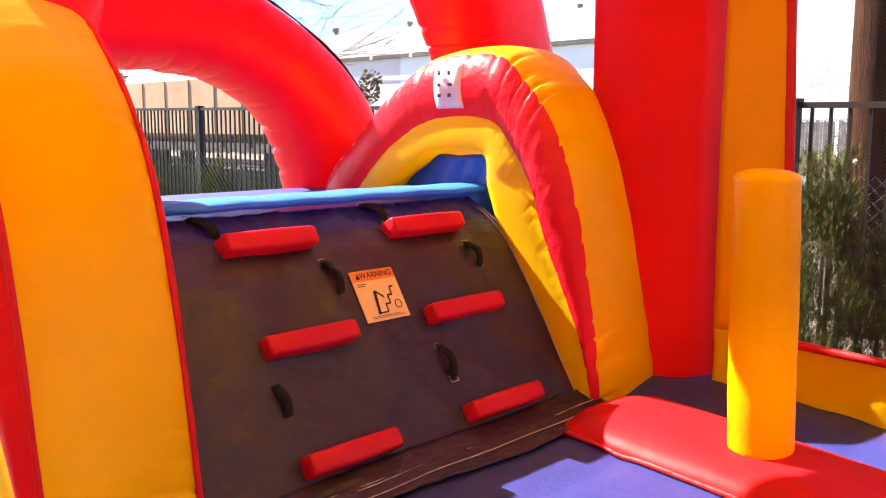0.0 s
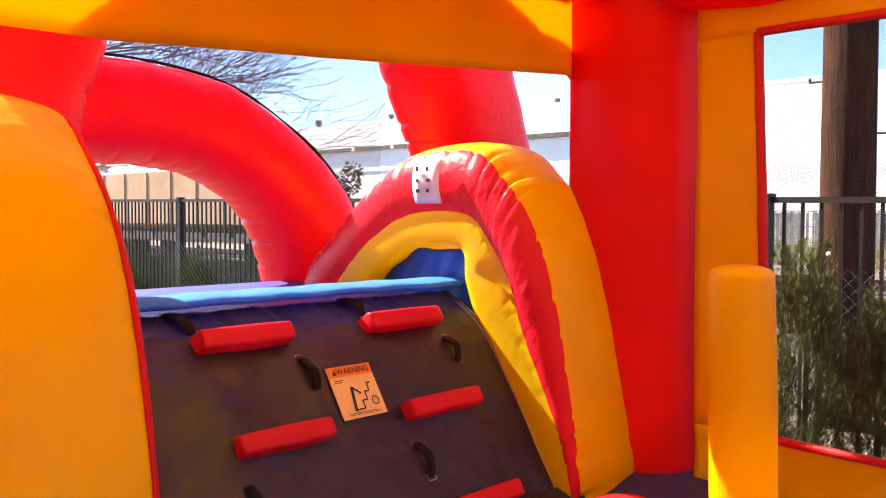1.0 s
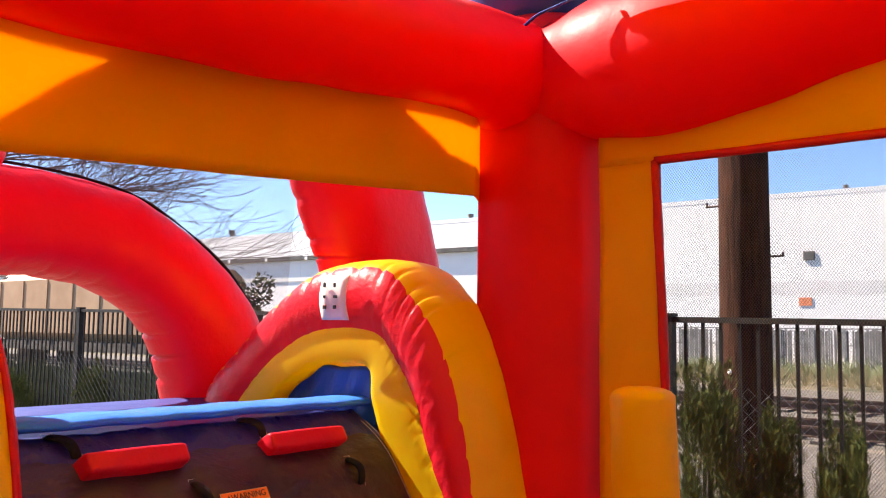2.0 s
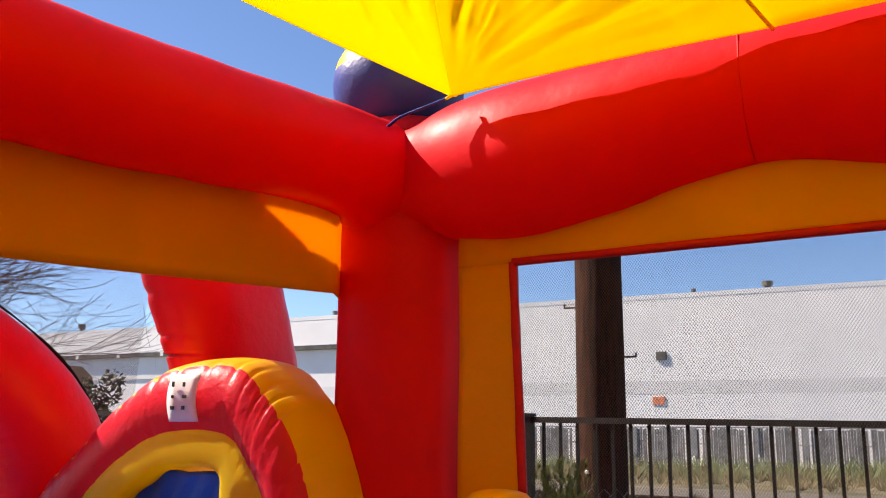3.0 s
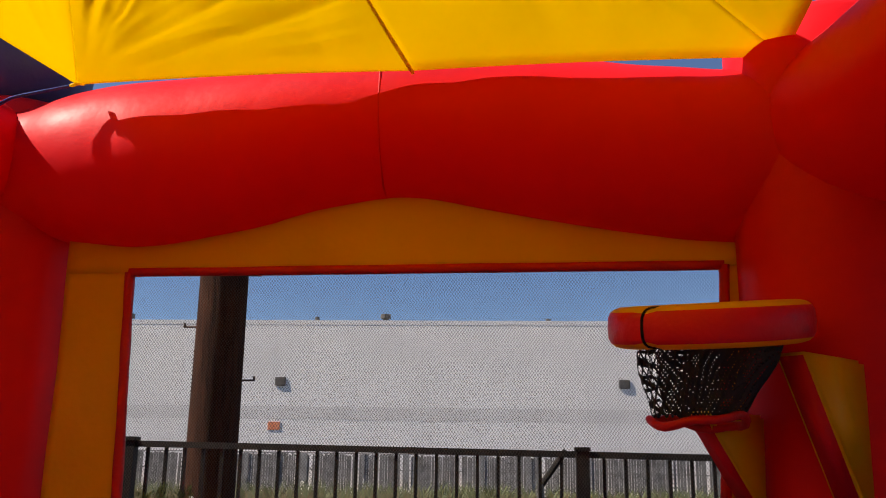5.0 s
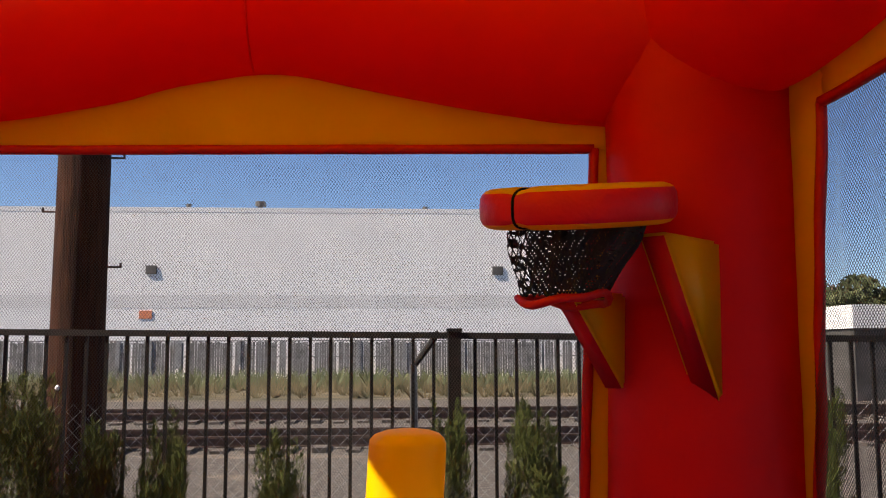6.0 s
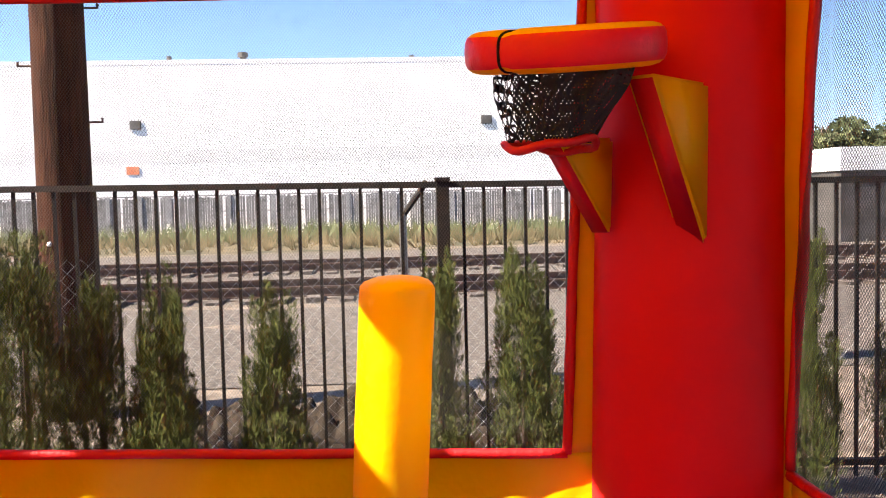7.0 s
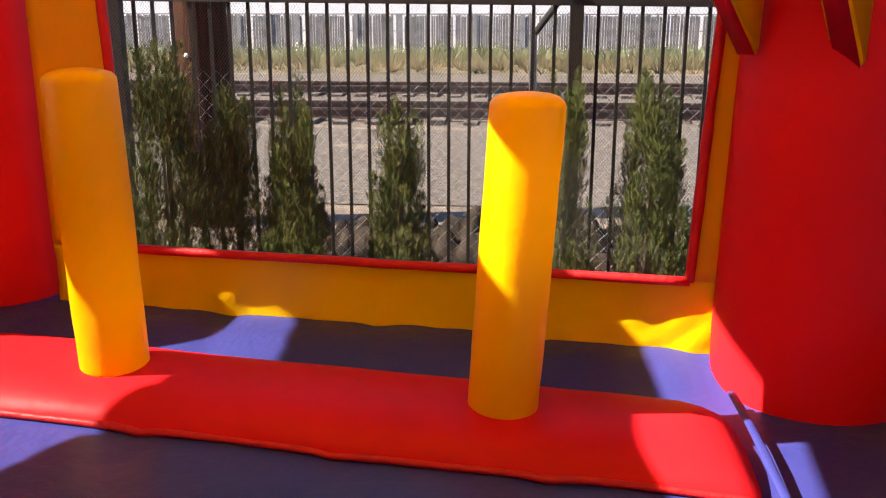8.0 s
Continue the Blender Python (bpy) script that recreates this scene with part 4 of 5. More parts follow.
FOLDS = [crease_set(64) for _ in range(4)]
for k in range(4):
    for a, b in ((TIPS[k], MIDS[k]), (MIDS[k], TIPS[(k + 1) % 4])):
        tip = a if a in TIPS else b

        def at(u, v, a=a, b=b, tip=tip):
            e = a.lerp(b, u)
            bow = math.sin(math.pi * u) * (1 - v)
            p = e.lerp(PEAK, v)
            p = p + (PEAK - e).normalized() * (-0.008 if k == 3 and tip is b else 0.012) * bow
            p.z -= 0.22 * v * (1 - v)
            s = (p - tip)
            hip = (PEAK - tip).to_2d()
            other = a if tip is b else b
            d = abs(s.to_2d().cross(hip.normalized()))
            along = other.to_2d() - tip.to_2d()
            m = along.dot(hip.normalized())
            steep = (tip.z + (PEAK.z - tip.z) * m / hip.length - other.z) / abs(along.cross(hip.normalized()))
            w = 0.3 * min(1.0, s.length / 0.7)
            p.z += steep * (d - math.hypot(d, w) + w) * min(1.0, 3 * v) * (1 - (u if tip is a else 1 - u) ** 2)
            ang = math.atan2(s.y, s.x)
            fade = math.exp(-1.3 * s.length)
            hold = min(1.0, 7 * u) * min(1.0, 7 * (1 - u))
            p.z += hold * (crease_height(FOLDS[TIPS.index(tip)], s, k) + 0.018 * fade * min(1, s.length * 1.6) * (abs(math.sin(11 * ang + 2 * math.sin(5 * ang))) - 0.5) + ripple(p, 0.018, 2.2) - 0.02 * (1 - abs(noise.noise(Vector((p.x * 1.1 + p.y * 0.6, p.y * 2.0 - p.x * 0.7, 3.0 + k))))) ** 9 + 0.045 * min(1, s.length * 1.4) * fade * abs(noise.noise(Vector((s.length * 0.8, ang * 7, k)))) + 0.03 * (1 - min(1.0, 4 * abs(noise.noise(Vector((p.x * 1.7 - p.y, p.y * 1.3 + p.x * 0.5, 9 + k)))))) * 0.5) * min(1, 4 * v) 
            return p

        fine = TIPS.index(tip) == 0
        vs, fs = sheet(at, 150 if fine else 40, 130 if fine else 30, 0.004)
        ob = mesh_part("canopy_panel", vs, fs, CANOPY, house, "yellow cloth canopy panel glowing in the sun")
        rim = 560 if fine else 140
        ob.data.polygons.foreach_set("use_smooth", [True] * (len(fs) - rim) + [False] * rim)
for k in range(4):
    pts = []
    for j in range(25):
        p = MIDS[k].lerp(PEAK, j / 24)
        v = j / 24
        p.z += -0.22 * v * (1 - v) - 0.01
        pts.append(p)
    vs, fs = tube(pts, 0.007, 6, wobble=0.004)
    mesh_part("canopy_seam", vs, fs, CANOPY, house)
# tie straps at the canopy corners
vs, fs = tube(smooth_path([(3.25, 1.735, 3.185), (3.24, 1.8, 3.165), (3.23, 1.88, 3.145), (3.22, 1.97, 3.12), (3.25, 2.05, 3.1)], 6), 0.01, 8, squash=0.35, wobble=0.001)
mesh_part("tie_strap", vs, fs, STRAP_BLUE, house, "blue webbing strap tying down the canopy")
vs, fs = tube([(3.27, 1.715, 3.195), (3.255, 1.725, 3.192), (3.24, 1.735, 3.18), (3.225, 1.74, 3.17)], 0.011, 8, squash=0.5)
mesh_part("canopy_tab", vs, fs, CANOPY, house)

# ---- climbing wall ----
CY, CZ = 2.17, 0.45
SLOPE = Vector((0, 0.61, 0.97)).normalized()
OUT = Vector((0, -SLOPE.z, SLOPE.y))
CX0, CX1 = 1.15, 3.1


def on_climb(x, s, off=0.0):
    return Vector((x, CY, CZ)) + SLOPE * s + OUT * off


def top_roll(s):
    """How far the face falls back where it rounds over its top."""
    return -0.12 * max(0.0, (s / 1.165 - 0.7) / 0.3) ** 2


def climb_at(u, v):
    x = lerp(CX0 - 0.06, CX1 - 0.01, u)
    s = v * 1.165
    off = top_roll(s) + 0.018 * math.sin(math.pi * v) + 0.009 * math.sin(u * 26 + 1.5 * v) * math.sin(math.pi * v) + 0.022 * (0.5 - abs(noise.noise(Vector((x * 3.2 + s * 2.5, s * 1.3 - x * 0.6, 7))))) + 0.01 * v * v * noise.noise(Vector((x * 9 + 3 * s, s * 4, 2))) + 0.008 * noise.noise(Vector((x * 3, s * 2.2, 1)))
    return on_climb(x, s, off - 0.01)


wall = cloth("climbing_wall", climb_at, 110, 70, SHADED_NAVY, house, "blue puffed climbing wall with red steps, shade in its colour", 0.02)
# rounded pale blue top edge, and the platform behind it
rings = []
for k in range(40):
    x = lerp(CX0 - 0.06, CX1 + 0.14, k / 39)
    c = Vector((x, 2.935, 1.42 + 0.002 * math.sin(k * 1.1)))
    rings.append([v + Vector((0, 0, 1)) * (ripple(v, 0.002, 9) + ripple(v, 0.003, 2.5)) for v in ring(c, (0, 0.12, 0), (0, 0, 0.023), 24, 2.6)])
vs, fs = loft(rings)
under(mesh_part("top_edge", vs, fs, PALE_BLUE), wall)
# sheet added over the top of the climbing face, sunlight put into its colour
def sunlit_top_at(u, v):
    x = lerp(CX0 - 0.02, CX1 - 0.03, u)
    drop = 0.19 + 0.06 * noise.noise(Vector((x * 1.6, 0, 4))) - 0.12 * max(0.0, 1.7 - x)
    s = lerp(1.15, 1.15 - drop, v)
    p = Vector(climb_at((x - CX0 + 0.06) / (CX1 - CX0 + 0.05), min(1.0, s / 1.165)))
    fold = 0.012 * abs(noise.noise(Vector((x * 9 + 3 * v, v * 1.2, 3)))) + 0.006 * noise.noise(Vector((x * 20, v * 2, 5)))
    return p + OUT * ((0.014 + fold) * (1 - v) ** 0.6 - 0.004 * v ** 3) + Vector((0, 0, 0.012 * (1 - v)))


vs, fs = sheet(sunlit_top_at, 190, 16, 0.003)
under(mesh_part("sunlit_top", vs, fs, SUNLIT_BLUE), wall)
bm = bmesh.new()
box(bm, CX0 - 0.1, CX1 + 0.3, 2.95, 4.2, 0.5, 1.36)
part("platform", bm, BLUE, wall, "blue platform behind the climbing wall")
# ground flap at the foot
vs, fs = sheet(lambda u, v: (lerp(CX0, CX1 + 0.02, u), lerp(2.22, 2.03 + 0.03 * math.sin(7 * u), v), 0.012 + floor_height(lerp(CX0, CX1 + 0.02, u), 2.1) + 0.05 * (1 - v) ** 2 + 0.016 * abs(noise.noise(Vector((u * 16 + 3 * v, v * 3, 4))))), 110, 12, 0.008)
mesh_part("foot_flap", vs, fs, SHADED_NAVY, wall, "dark stitched flap at the foot")


def step(x0, x1, s):
    """A puffed bar with bevelled ends."""
    rings = []
    for k, (t, f) in enumerate(((0.0, 0.8), (0.008, 0.95), (0.03, 1.0), (0.3, 1.03), (0.5, 1.04), (0.7, 1.03), (0.96, 1.0), (0.992, 0.95), (1.0, 0.8))):
        c = on_climb(lerp(x0, x1, t), s, 0.035 + 0.8 * top_roll(s))
        rings.append(ring(c, SLOPE * 0.038 * f, OUT * 0.052 * f, 24, 4.6))
    vs, fs = loft(rings)
    return mesh_part("step", vs, fs, RED_PUFF, wall, "red puffed climbing step")


for x0, x1 in ((1.615, 2.0), (2.39, 2.8)):
    for s in (0.187, 0.598, 0.992):
        step(x0, x1, s)


def strap(x, s0, s1, dx):
    """A webbing grip that bows out of the wall, stitched at both ends."""
    pts = [on_climb(lerp(x, x + dx, t), lerp(s0, s1, t), 0.014 + 0.04 * math.sin(math.pi * t) + top_roll(lerp(s0, s1, t))) for t in np.linspace(0, 1, 14)]
    vs, fs = tube(pts, 0.021, 8, power=3, wobble=0.001, squash=0.3, up=OUT)
    g = mesh_part("grip_strap", vs, fs, WEB, wall, "black webbing hand grip")
    for s, t in ((s0, 0), (s1, 1)):
        bm = bmesh.new()
        c = on_climb(lerp(x, x + dx, t), s, 0.018 + top_roll(s))
        for a, b in (((-1, -1), (1, -1)), ((1, -1), (1, 1)), ((1, 1), (-1, 1)), ((-1, 1), (-1, -1))):
            p = c + Vector((a[0] * 0.02, 0, 0)) + SLOPE * a[1] * 0.012
            q = c + Vector((b[0] * 0.02, 0, 0)) + SLOPE * b[1] * 0.012
            beam_between(bm, p, q, 0.0016, 4)
        under(part("stitching", bm, THREAD), wall)
    return g


for x, s0, s1, dx in ((1.6, 1.165, 1.05, 0.045), (2.41, 1.165, 1.06, 0.04), (2.015, 0.89, 0.74, 0.012), (2.795, 0.89, 0.77, 0.02), (2.395, 0.475, 0.335, 0.012), (1.617, 0.49, 0.35, 0.012)):
    strap(x, s0, s1, dx)


def stitch_line(points, parent):
    bm = bmesh.new()
    for a, b in zip(points, points[1:]):
        beam_between(bm, a, b, 0.0016, 4)
    part("stitching", bm, THREAD, parent)


for dx in (0.03, 0.055):
    stitch_line([on_climb(CX1 - dx, s, 0.022 + 0.018 * math.sin(math.pi * s / 1.1) + top_roll(s)) for s in np.linspace(0, 1.08, 24)], wall)
    stitch_line([on_climb(CX0 + dx + 0.02, s, 0.024 + 0.018 * math.sin(math.pi * s / 1.1) + top_roll(s)) for s in np.linspace(0, 1.08, 24)], wall)
for y, h in ((2.15, 0.036), (2.135, 0.034), (2.075, 0.03)):
    stitch_line([Vector((x, y + 0.004 * math.sin(13 * x), h + floor_height(x, 2.1))) for x in np.linspace(CX0, CX1, 60)], wall)

# warning sign: board, header, drawn bars
def plate(name, x0, x1, s0, s1, off, material, label=""):
    bm = bmesh.new()
    lo = [bm.verts.new(on_climb(x, s, off - 0.003)) for x, s in ((x0, s0), (x1, s0), (x1, s1), (x0, s1))]
    hi = [bm.verts.new(on_climb(x, s, off)) for x, s in ((x0, s0), (x1, s0), (x1, s1), (x0, s1))]
    bm.faces.new(hi)
    bm.faces.new(lo[::-1])
    for i in range(4):
        bm.faces.new((lo[i], lo[(i + 1) % 4], hi[(i + 1) % 4], hi[i]))
    return part(name, bm, material, wall, label)


SO = 0.043
plate("warning_sign", 2.081, 2.296, 0.613, 0.821, SO, SIGN_CREAM, "cream and orange warning sign with black drawing")
plate("sign_header", 2.084, 2.293, 0.779, 0.818, SO + 0.003, SIGN_ORANGE, "orange header strip")
text = bpy.data.curves.new("sign_word", "FONT")
text.body, text.size, text.align_x, text.align_y = "WARNING", 0.033, "CENTER", "CENTER"
text.extrude = 0.0006
text.materials.append(INK)
word = new("sign_word", text)
word.parent = wall
word.matrix_local = Matrix.Translation(on_climb(2.2, 0.798, SO + 0.0045)) @ Matrix((Vector((1, 0, 0)), SLOPE, OUT)).transposed().to_4x4()
tagged(word, "black capital lettering")


def ink_poly(name, pts, off):
    bm = bmesh.new()
    vs = [bm.verts.new(on_climb(2.081 + x, 0.613 + s, off)) for x, s in pts]
    bm.faces.new(vs)
    part(name, bm, INK, wall)


ink_poly("sign_triangle", [(0.018, 0.174), (0.042, 0.174), (0.03, 0.197)], SO + 0.0035)
for x0, s0, x1, s1, w in ((0.075, 0.03, 0.115, 0.03, .006), (0.115, 0.03, 0.115, 0.062, .006), (0.115, 0.062, 0.14, 0.062, .006), (0.14, 0.062, 0.14, 0.095, .006), (0.14, 0.095, 0.162, 0.095, .006),
                          (0.162, 0.095, 0.162, 0.128, .006), (0.162, 0.128, 0.182, 0.128, .006), (0.07, 0.025, 0.085, 0.12, .013), (0.085, 0.12, 0.12, 0.09, .008), (0.015, 0.152, 0.06, 0.152, .003), (0.015, 0.144, 0.05, 0.144, .003),
                          (0.03, 0.012, 0.19, 0.012, .002), (0.03, 0.018, 0.17, 0.018, .002)):
    d = Vector((x1 - x0, s1 - s0, 0)).normalized()
    nrm = Vector((-d.y, d.x, 0)) * w / 2
    ink_poly("sign_bar", [(x0 - nrm.x, s0 - nrm.y), (x1 - nrm.x, s1 - nrm.y), (x1 + nrm.x, s1 + nrm.y), (x0 + nrm.x, s0 + nrm.y)], SO + 0.0032)
vs, fs = tube([on_climb(2.081 + 0.178 + 0.016 * math.cos(a), 0.613 + 0.055 + 0.016 * math.sin(a), SO + 0.002) for a in [2 * math.pi * j / 24 for j in range(24)]], 0.0018, 5, closed=True, wobble=0, up=OUT)
under(mesh_part("sign_ring", vs, fs, INK), wall)

# ---- side guards of the climbing wall: arches with three puffed bands ----
OUTER = [(2.108, 0.42), (2.138, 0.69), (2.178, 0.96), (2.275, 1.42), (2.395, 1.715), (2.55, 1.905), (2.735, 2.035), (3.13, 2.02), (3.43, 1.87), (3.71, 1.64), (3.95, 1.42), (4.12, 1.0), (4.18, 0.42)]
MIDDLE = [(2.115, 0.42), (2.175, 0.66), (2.24, 0.87), (2.405, 1.21), (2.485, 1.44), (2.605, 1.62), (2.755, 1.747), (3.10, 1.743), (3.35, 1.64), (3.58, 1.46), (3.75, 1.24), (3.86, 0.9), (3.92, 0.42)]
INNER = [(2.168, 0.42), (2.31, 0.64), (2.43, 0.83), (2.585, 1.08), (2.68, 1.25), (2.745, 1.43), (2.785, 1.585), (3.09, 1.585), (3.26, 1.51), (3.43, 1.385), (3.55, 1.15), (3.64, 0.85), (3.7, 0.42)]


def guard(xi, xo, label):
    """xi: the side that faces the climbing wall, xo: the other side."""
    path = smooth_path([(*o, *m, *i) for o, m, i in zip(OUTER, MIDDLE, INNER)], 24)
    s = 1 if xo > xi else -1
    rings = []
    for q, p in enumerate(path):
        o, m, i = Vector((0, p[0], p[1])), Vector((0, p[2], p[3])), Vector((0, p[4], p[5]))
        w1, w2 = (o - m).length, (m - i).length
        ro = (o - m).normalized()
        rg = []
        crimp = 1 + 0.03 * math.sin(q * 0.57) * math.sin(q * 0.17)
        turn = noise.noise(Vector((q * 0.05, xi, 0)))
        pk = 0.026 * max(0.0, math.sin(q * 0.62 + 7 * turn)) ** 4 * (0.45 + 0.8 * abs(noise.noise(Vector((q * 0.21, xi, 5)))))
        K = 6
        for k in range(K):          # inner band, near side
            t = k / K
            rg.append(i.lerp(m, t) + Vector((xi - s * (lerp(0.03, 0.035, t) + 0.05 * w2 * math.sin(math.pi * t) ** 0.7), 0, 0)))
        for k in range(K):          # middle band, near side
            t = k / K
            rg.append(m.lerp(o, t) + Vector((xi + s * pk * t ** 4 * 0.7 + s * 0.4 * pk * (1 - t) ** 6 - s * (0.035 * (1 - t) + 0.17 * w1 * crimp * math.sin(math.pi * t) ** 0.7), 0, 0)))
        N = 14
        for k in range(N):          # outer face, from side to side
            t = k / N
            rg.append(o + Vector((lerp(xi, xo, t), 0, 0)) + ro * (0.05 * math.sin(math.pi * t) ** 0.6 * (1 + 0.03 * math.sin(q * 0.42)) - pk * math.exp(-7 * t) - 0.6 * pk * math.exp(-8 * (1 - t))))
        for k in range(K):          # middle band, far side
            t = k / K
            rg.append(o.lerp(m, t) + Vector((xo + s * (0.03 * t + 0.4 * w1 * math.sin(math.pi * t) ** 0.7 * 0.6), 0, 0)))
        for k in range(K + 1):      # inner band, far side
            t = k / K
            rg.append(m.lerp(i, t) + Vector((xo + s * (0.03 + 0.2 * w2 * math.sin(math.pi * t) * 0.6), 0, 0)))
        rings.append([v + Vector((0, ripple(v, 0.004, 7), ripple(v, 0.004, 7, 4))) for v in rg])
    vs, fs = loft(rings)
    n = len(rings[0])
    kinds = [0] * 6 + [1] * 6 + [2] * 14 + [1] * 6 + [0] * 7
    index = []
    for _ in range(len(rings) - 1):
        index += [kinds[j] for j in range(n)]
    index += [2, 2]
    me = mesh_part("side_guard", vs, fs, [YELLOW, RED_PUFF, ORANGE], house, label, index=index)
    # piping along the two edges of the outer face
    for x in ((xi, xo) if xo < xi else ()):
        pts = [(x, p[0] - 0.004, p[1] + 0.003) for p in path[:208]]
        v2, f2 = tube(pts, 0.009, 6, wobble=0.003)
        mesh_part("piping", v2, f2, RED_PUFF, me)
    return me


guard_r = guard(3.1, 3.585, "puffed arched guard with orange, red and yellow bands")
guard(1.175, 0.76, "puffed arched guard with orange and red bands")
# sewn-in label on the guard
vs, fs = sheet(lambda u, v: (lerp(2.985, 3.0, u) - 0.012 * math.sin(math.pi * v) + 0.012 * (2 * v - 1) ** 2, lerp(3.0, 2.845, u), lerp(1.795, 2.0, v)), 4, 10, 0.004)
mesh_part("sewn_label", vs, fs, LABEL_WHITE, guard_r, "white sewn label with unreadable black marks")
random.seed(8)
for row in range(3):
    for k in range(2):
        y, z = 2.975 - 0.065 * k, 1.945 - 0.05 * row
        bm = bmesh.new()
        box(bm, 2.966, 2.974, y - random.uniform(0.012, 0.024), y - 0.004, z, z + random.uniform(0.01, 0.024))
        part("label_mark", bm, INK, guard_r)

# red arch over the climbing wall
def arch(y, cx, pairs, depth, label, n=30, rough=18, mat=None):
    """pairs: from the left foot over the crown to the right foot, outer x, z and inner x, z, from the middle."""
    path = smooth_path(pairs, rough)
    rings = []
    for q, p in enumerate(path):
        o, i = Vector((cx + p[0], y, p[1])), Vector((cx + p[2], y, p[3]))
        c, half = (o + i) / 2, (o - i) / 2
        rg = ring(c, half, Vector((0, depth, 0)), n, 2.3)
        # puckers where the skin is gathered along the inner curve
        pk = 0.042 * max(0.0, math.sin(q * 0.55 + 5 * noise.noise(Vector((q * 0.04, cx, y))))) ** 8 * (0.3 + 1.2 * abs(noise.noise(Vector((q * 0.13, 3.0, y)))))
        rings.append([v + (v - c).normalized() * (ripple(v, 0.01, 6) - pk * max(0.0, -math.cos(2 * math.pi * j / n + 0.5)) ** 2) for j, v in enumerate(rg)])
    vs, fs = loft(rings)
    return mesh_part("arch", vs, fs, mat or RED_PUFF, house, label)


# Crown is out of view; its dip and thinness shape the floor sun patches
pairs = [(0.62, 1.85, 1.5, 1.85), (0.6, 2.0, 1.53, 2.0), (0.62, 2.15, 1.56, 2.15), (0.74, 2.5, 1.68, 2.44), (1.0, 2.9, 1.85, 2.52), (1.5, 3.2, 2.0, 2.53), (1.95, 3.3, 2.2, 2.66), (2.4, 3.32, 2.42, 3.0),
         (2.75, 3.38, 2.68, 3.16), (3.2, 3.36, 2.97, 3.2), (3.65, 3.15, 3.14, 3.02), (4.0, 2.86, 3.17, 2.8), (4.155, 2.5, 3.215, 2.5), (4.28, 2.2, 3.375, 2.2), (4.3, 2.08, 3.455, 2.05), (4.3, 1.85, 3.54, 1.85)]
arch(3.4, 0.0, pairs, 0.24, "thick red puffed arch over the climbing wall")
# wide arch behind the platform
half = [(1.8, 0.9, 1.13, 0.9), (1.7, 1.5, 0.985, 1.43), (1.5, 1.88, 0.87, 1.68), (1.2, 2.17, 0.74, 1.82), (0.75, 2.42, 0.5, 1.94), (0.38, 2.5, 0.25, 1.985)]
pairs = [(-a, b, -c, d) for a, b, c, d in half] + [(0, 2.52, 0, 1.99)] + half[::-1]
arch(4.3, 2.1, pairs, 0.27, "wide red puffed arch behind the platform")

# blue slide wall inside the arched guard
vs, fs = sheet(lambda u, v: (3.16 + 0.04 * u + 0.006 * math.sin(40 * u + 6 * v), lerp(2.78, 3.62, u), lerp(1.3, 1.575 - 0.35 * max(0.0, u - 0.5) ** 2, v) + 0.004 * math.sin(16 * u)), 40, 12, 0.03)
mesh_part("slide_wall", vs, fs, SLIDE_BLUE, house, "blue puffed slide wall")

# netting behind the platform arch
outline = [(2.1 + p[0], p[1]) for p in smooth_path(pairs, 6)]
verts, faces = [], []
for k, (x, z) in enumerate(outline):
    verts += [(x, 4.3, z - 0.02), (2.1 + (x - 2.1) * 1.1, 4.25, 3.9)]
    if k:
        faces.append((2 * k - 2, 2 * k, 2 * k + 1, 2 * k - 1))
mesh_part("platform_net", verts, faces, NET, house, "black netting over the platform arch")
vs, fs = tube([(x, 4.2, z) for x, z in outline], 0.007, 6, wobble=0.006)
mesh_part("net_cord", vs, fs, WEB, house, "black cord where the netting meets the arch")

# ---- basketball hoop on the column ----
HC = Vector((2.89, -0.572, 2.19))
TILT, SLANT = 0.165, -0.05
hoop = new("basketball_hoop")
hoop.parent = house
tagged(hoop, "red and orange puffed basketball hoop with black net")
n, rings, index = 44, [], []
for j in range(n):
    a = 2 * math.pi * j / n
    rad = Vector((math.cos(a), math.sin(a), 0))
    c = HC + rad * 0.222
    crimp = 1 - 0.18 * math.exp(-((a - 2.25) / 0.07) ** 2)
    c.z += TILT * (c.x - HC.x) + SLANT * (c.y - HC.y)
    rings.append([v + Vector((0, 0, TILT * (v.x - c.x) + SLANT * (v.y - c.y))) for v in ring(c, rad * 0.085 * crimp, Vector((0, 0, 0.066 * crimp)), 20, 3.4)])
vs, fs = loft(rings, close_path=True, caps=False)
for j in range(n):
    for k in range(20):
        t = 2 * math.pi * (k + 0.5) / 20
        index.append(1 if abs(math.sin(t)) > 0.6 else 0)
mesh_part("hoop_ring", vs, fs, [RED_PUFF, ORANGE], hoop, "red puffed ring with orange top and bottom", index=index)
a = 2.25
loop = []
for j in range(32):
    t = 2 * math.pi * j / 32
    rad = 0.222 + 0.0735 * math.copysign(abs(math.cos(t)) ** 0.59, math.cos(t))
    loop.append(HC + Vector((math.cos(a) * rad, math.sin(a) * rad, (TILT * math.cos(a) + SLANT * math.sin(a)) * rad + 0.0575 * math.copysign(abs(math.sin(t)) ** 0.59, math.sin(t)))))
vs, fs = tube(loop, 0.0055, 6, closed=True, wobble=0, up=(-math.sin(a), math.cos(a), 0))
mesh_part("ring_strap", vs, fs, WEB, hoop, "black cord round the ring")
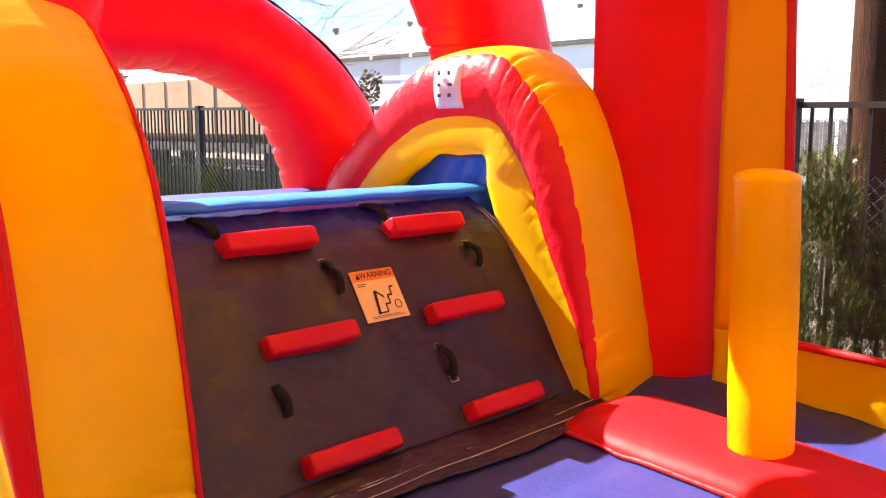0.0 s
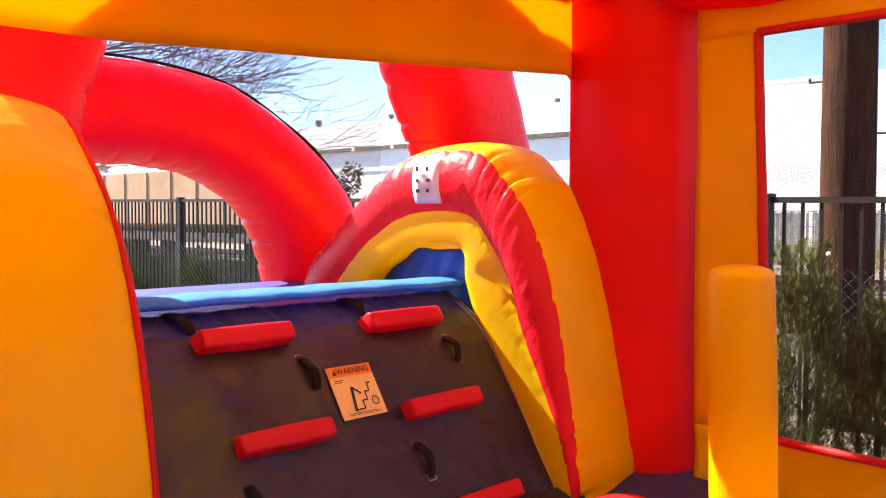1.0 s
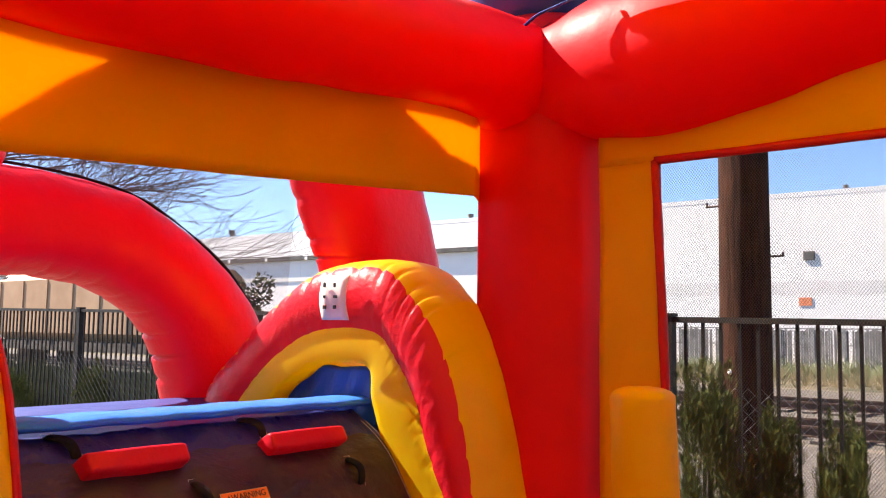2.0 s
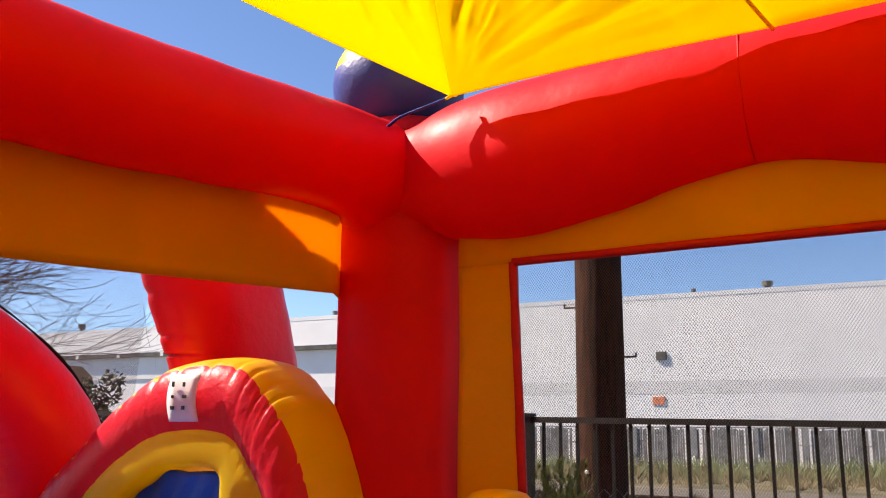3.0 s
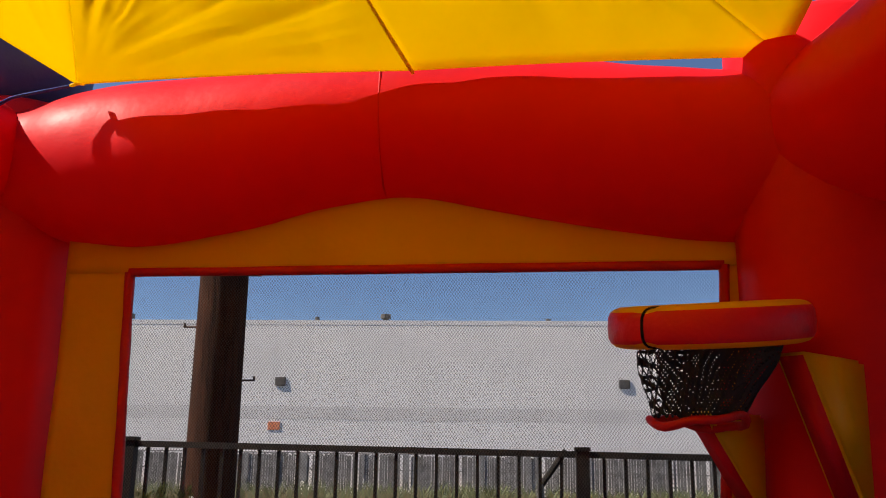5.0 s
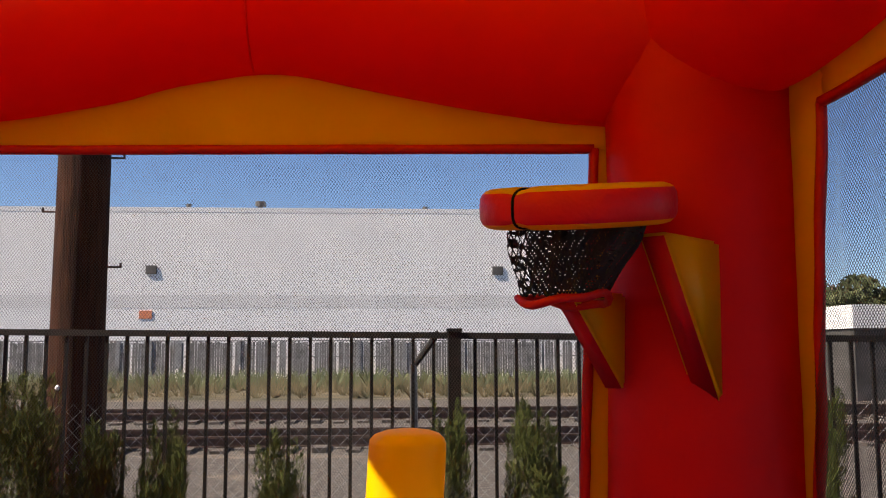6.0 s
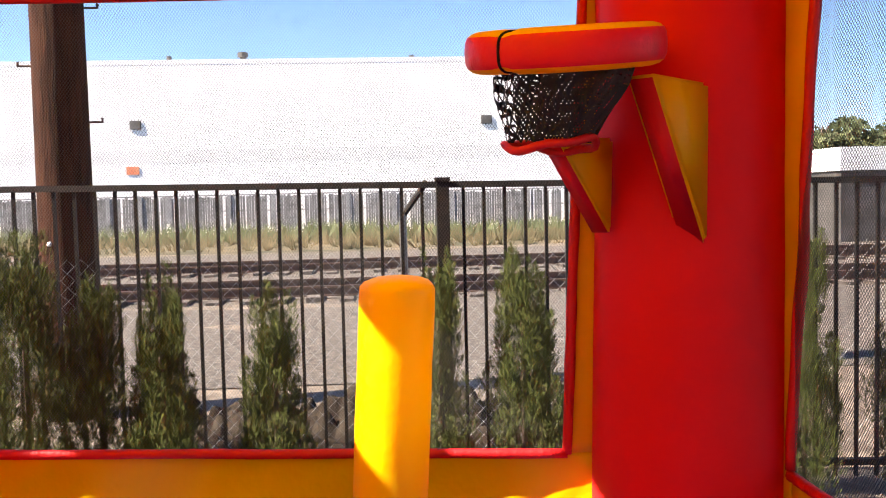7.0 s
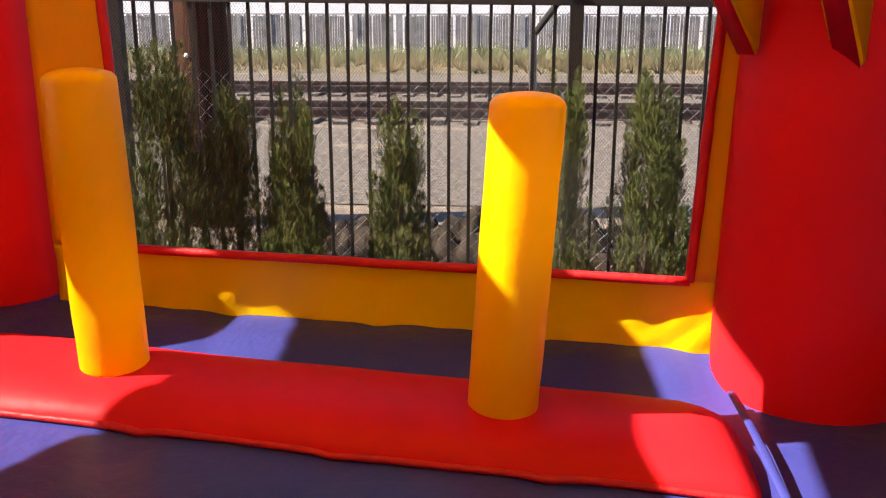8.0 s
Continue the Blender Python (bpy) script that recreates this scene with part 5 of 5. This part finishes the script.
def net_band(b0, b1, n, material, label):
    """A strip of the hanging net between two angles round the ring."""
    rings = []
    for k in range(13):
        s = k / 12
        r = 0.2 - 0.06 * s + 0.012 * math.sin(5 * s)
        rg = []
        for b in [lerp(b0, b1, j / n) for j in range(n + 1)]:
            fold = 1 + 0.07 * math.sin(9 * b + 4 * s)
            rg.append(HC + Vector((math.cos(b) * r * fold, math.sin(b) * r * fold + 0.05 * s, TILT * math.cos(b) * r * (1 - s) - 0.05 - 0.24 * s)))
        rings.append(rg)
    vs, fs = loft(rings, close_ring=False, caps=False)
    mesh_part("hoop_net", vs, fs, material, hoop, label)


net_band(0.65, 2.6, 24, HOOP_NET, "open black hoop net")
net_band(2.6, 6.93, 44, HOOP_DENSE, "bunched black hoop net")
vs, fs = tube([HC + Vector((math.cos(b) * 0.14, math.sin(b) * 0.14 + 0.05, -0.297 + 0.014 * math.sin(2 * b) + 0.006 * math.sin(5 * b))) for b in [2 * math.pi * j / 28 for j in range(28)]], 0.014, 8, closed=True, wobble=0.003)
mesh_part("net_hem", vs, fs, HEM, hoop, "red hem at the foot of the net")


def bracket(base, reach, top, bottom, width):
    """A puffed wedge from under the ring down to the column. base: on the column, reach: the ring end."""
    b, r = Vector((*base, 0)), Vector((*reach, 0))
    d = (r - b).normalized()
    s = Vector((-d.y, d.x, 0)) * width / 2
    bm = bmesh.new()
    tri = [b + Vector((0, 0, top)), r + Vector((0, 0, top)), b + Vector((0, 0, bottom)) + d * 0.02]
    lo, hi = [bm.verts.new(p - s) for p in tri], [bm.verts.new(p + s) for p in tri]
    f1 = bm.faces.new(lo[::-1])
    f2 = bm.faces.new(hi)
    for i in range(3):
        f = bm.faces.new((lo[i], lo[(i + 1) % 3], hi[(i + 1) % 3], hi[i]))
        f.material_index = 1
    bmesh.ops.recalc_face_normals(bm, faces=bm.faces)
    bmesh.ops.bevel(bm, geom=list(bm.edges), offset=0.012, segments=2, affect="EDGES")
    ob = part("bracket", bm, ORANGE, hoop, "orange-sided red wedge bracket", smooth=True)
    ob.data.materials.append(RED_PUFF)
    return ob


bracket((3.02, -1.03), (2.77, -0.77), 2.09, 1.56, 0.1)
bracket((3.2, -0.77), (2.99, -0.53), 1.93, 1.6, 0.09)

# loose blue piece at the end of the red roll
vs, fs = tube(smooth_path([(3.05, -0.76, 0.49), (2.75, -0.75, 0.5), (2.4, -0.74, 0.485), (2.0, -0.73, 0.465)], 6), 0.014, 12, squash=0.5, wobble=0.008)
mesh_part("floor_seam", vs, fs, BLUE, house, "blue puffed ridge at the end of the roll")
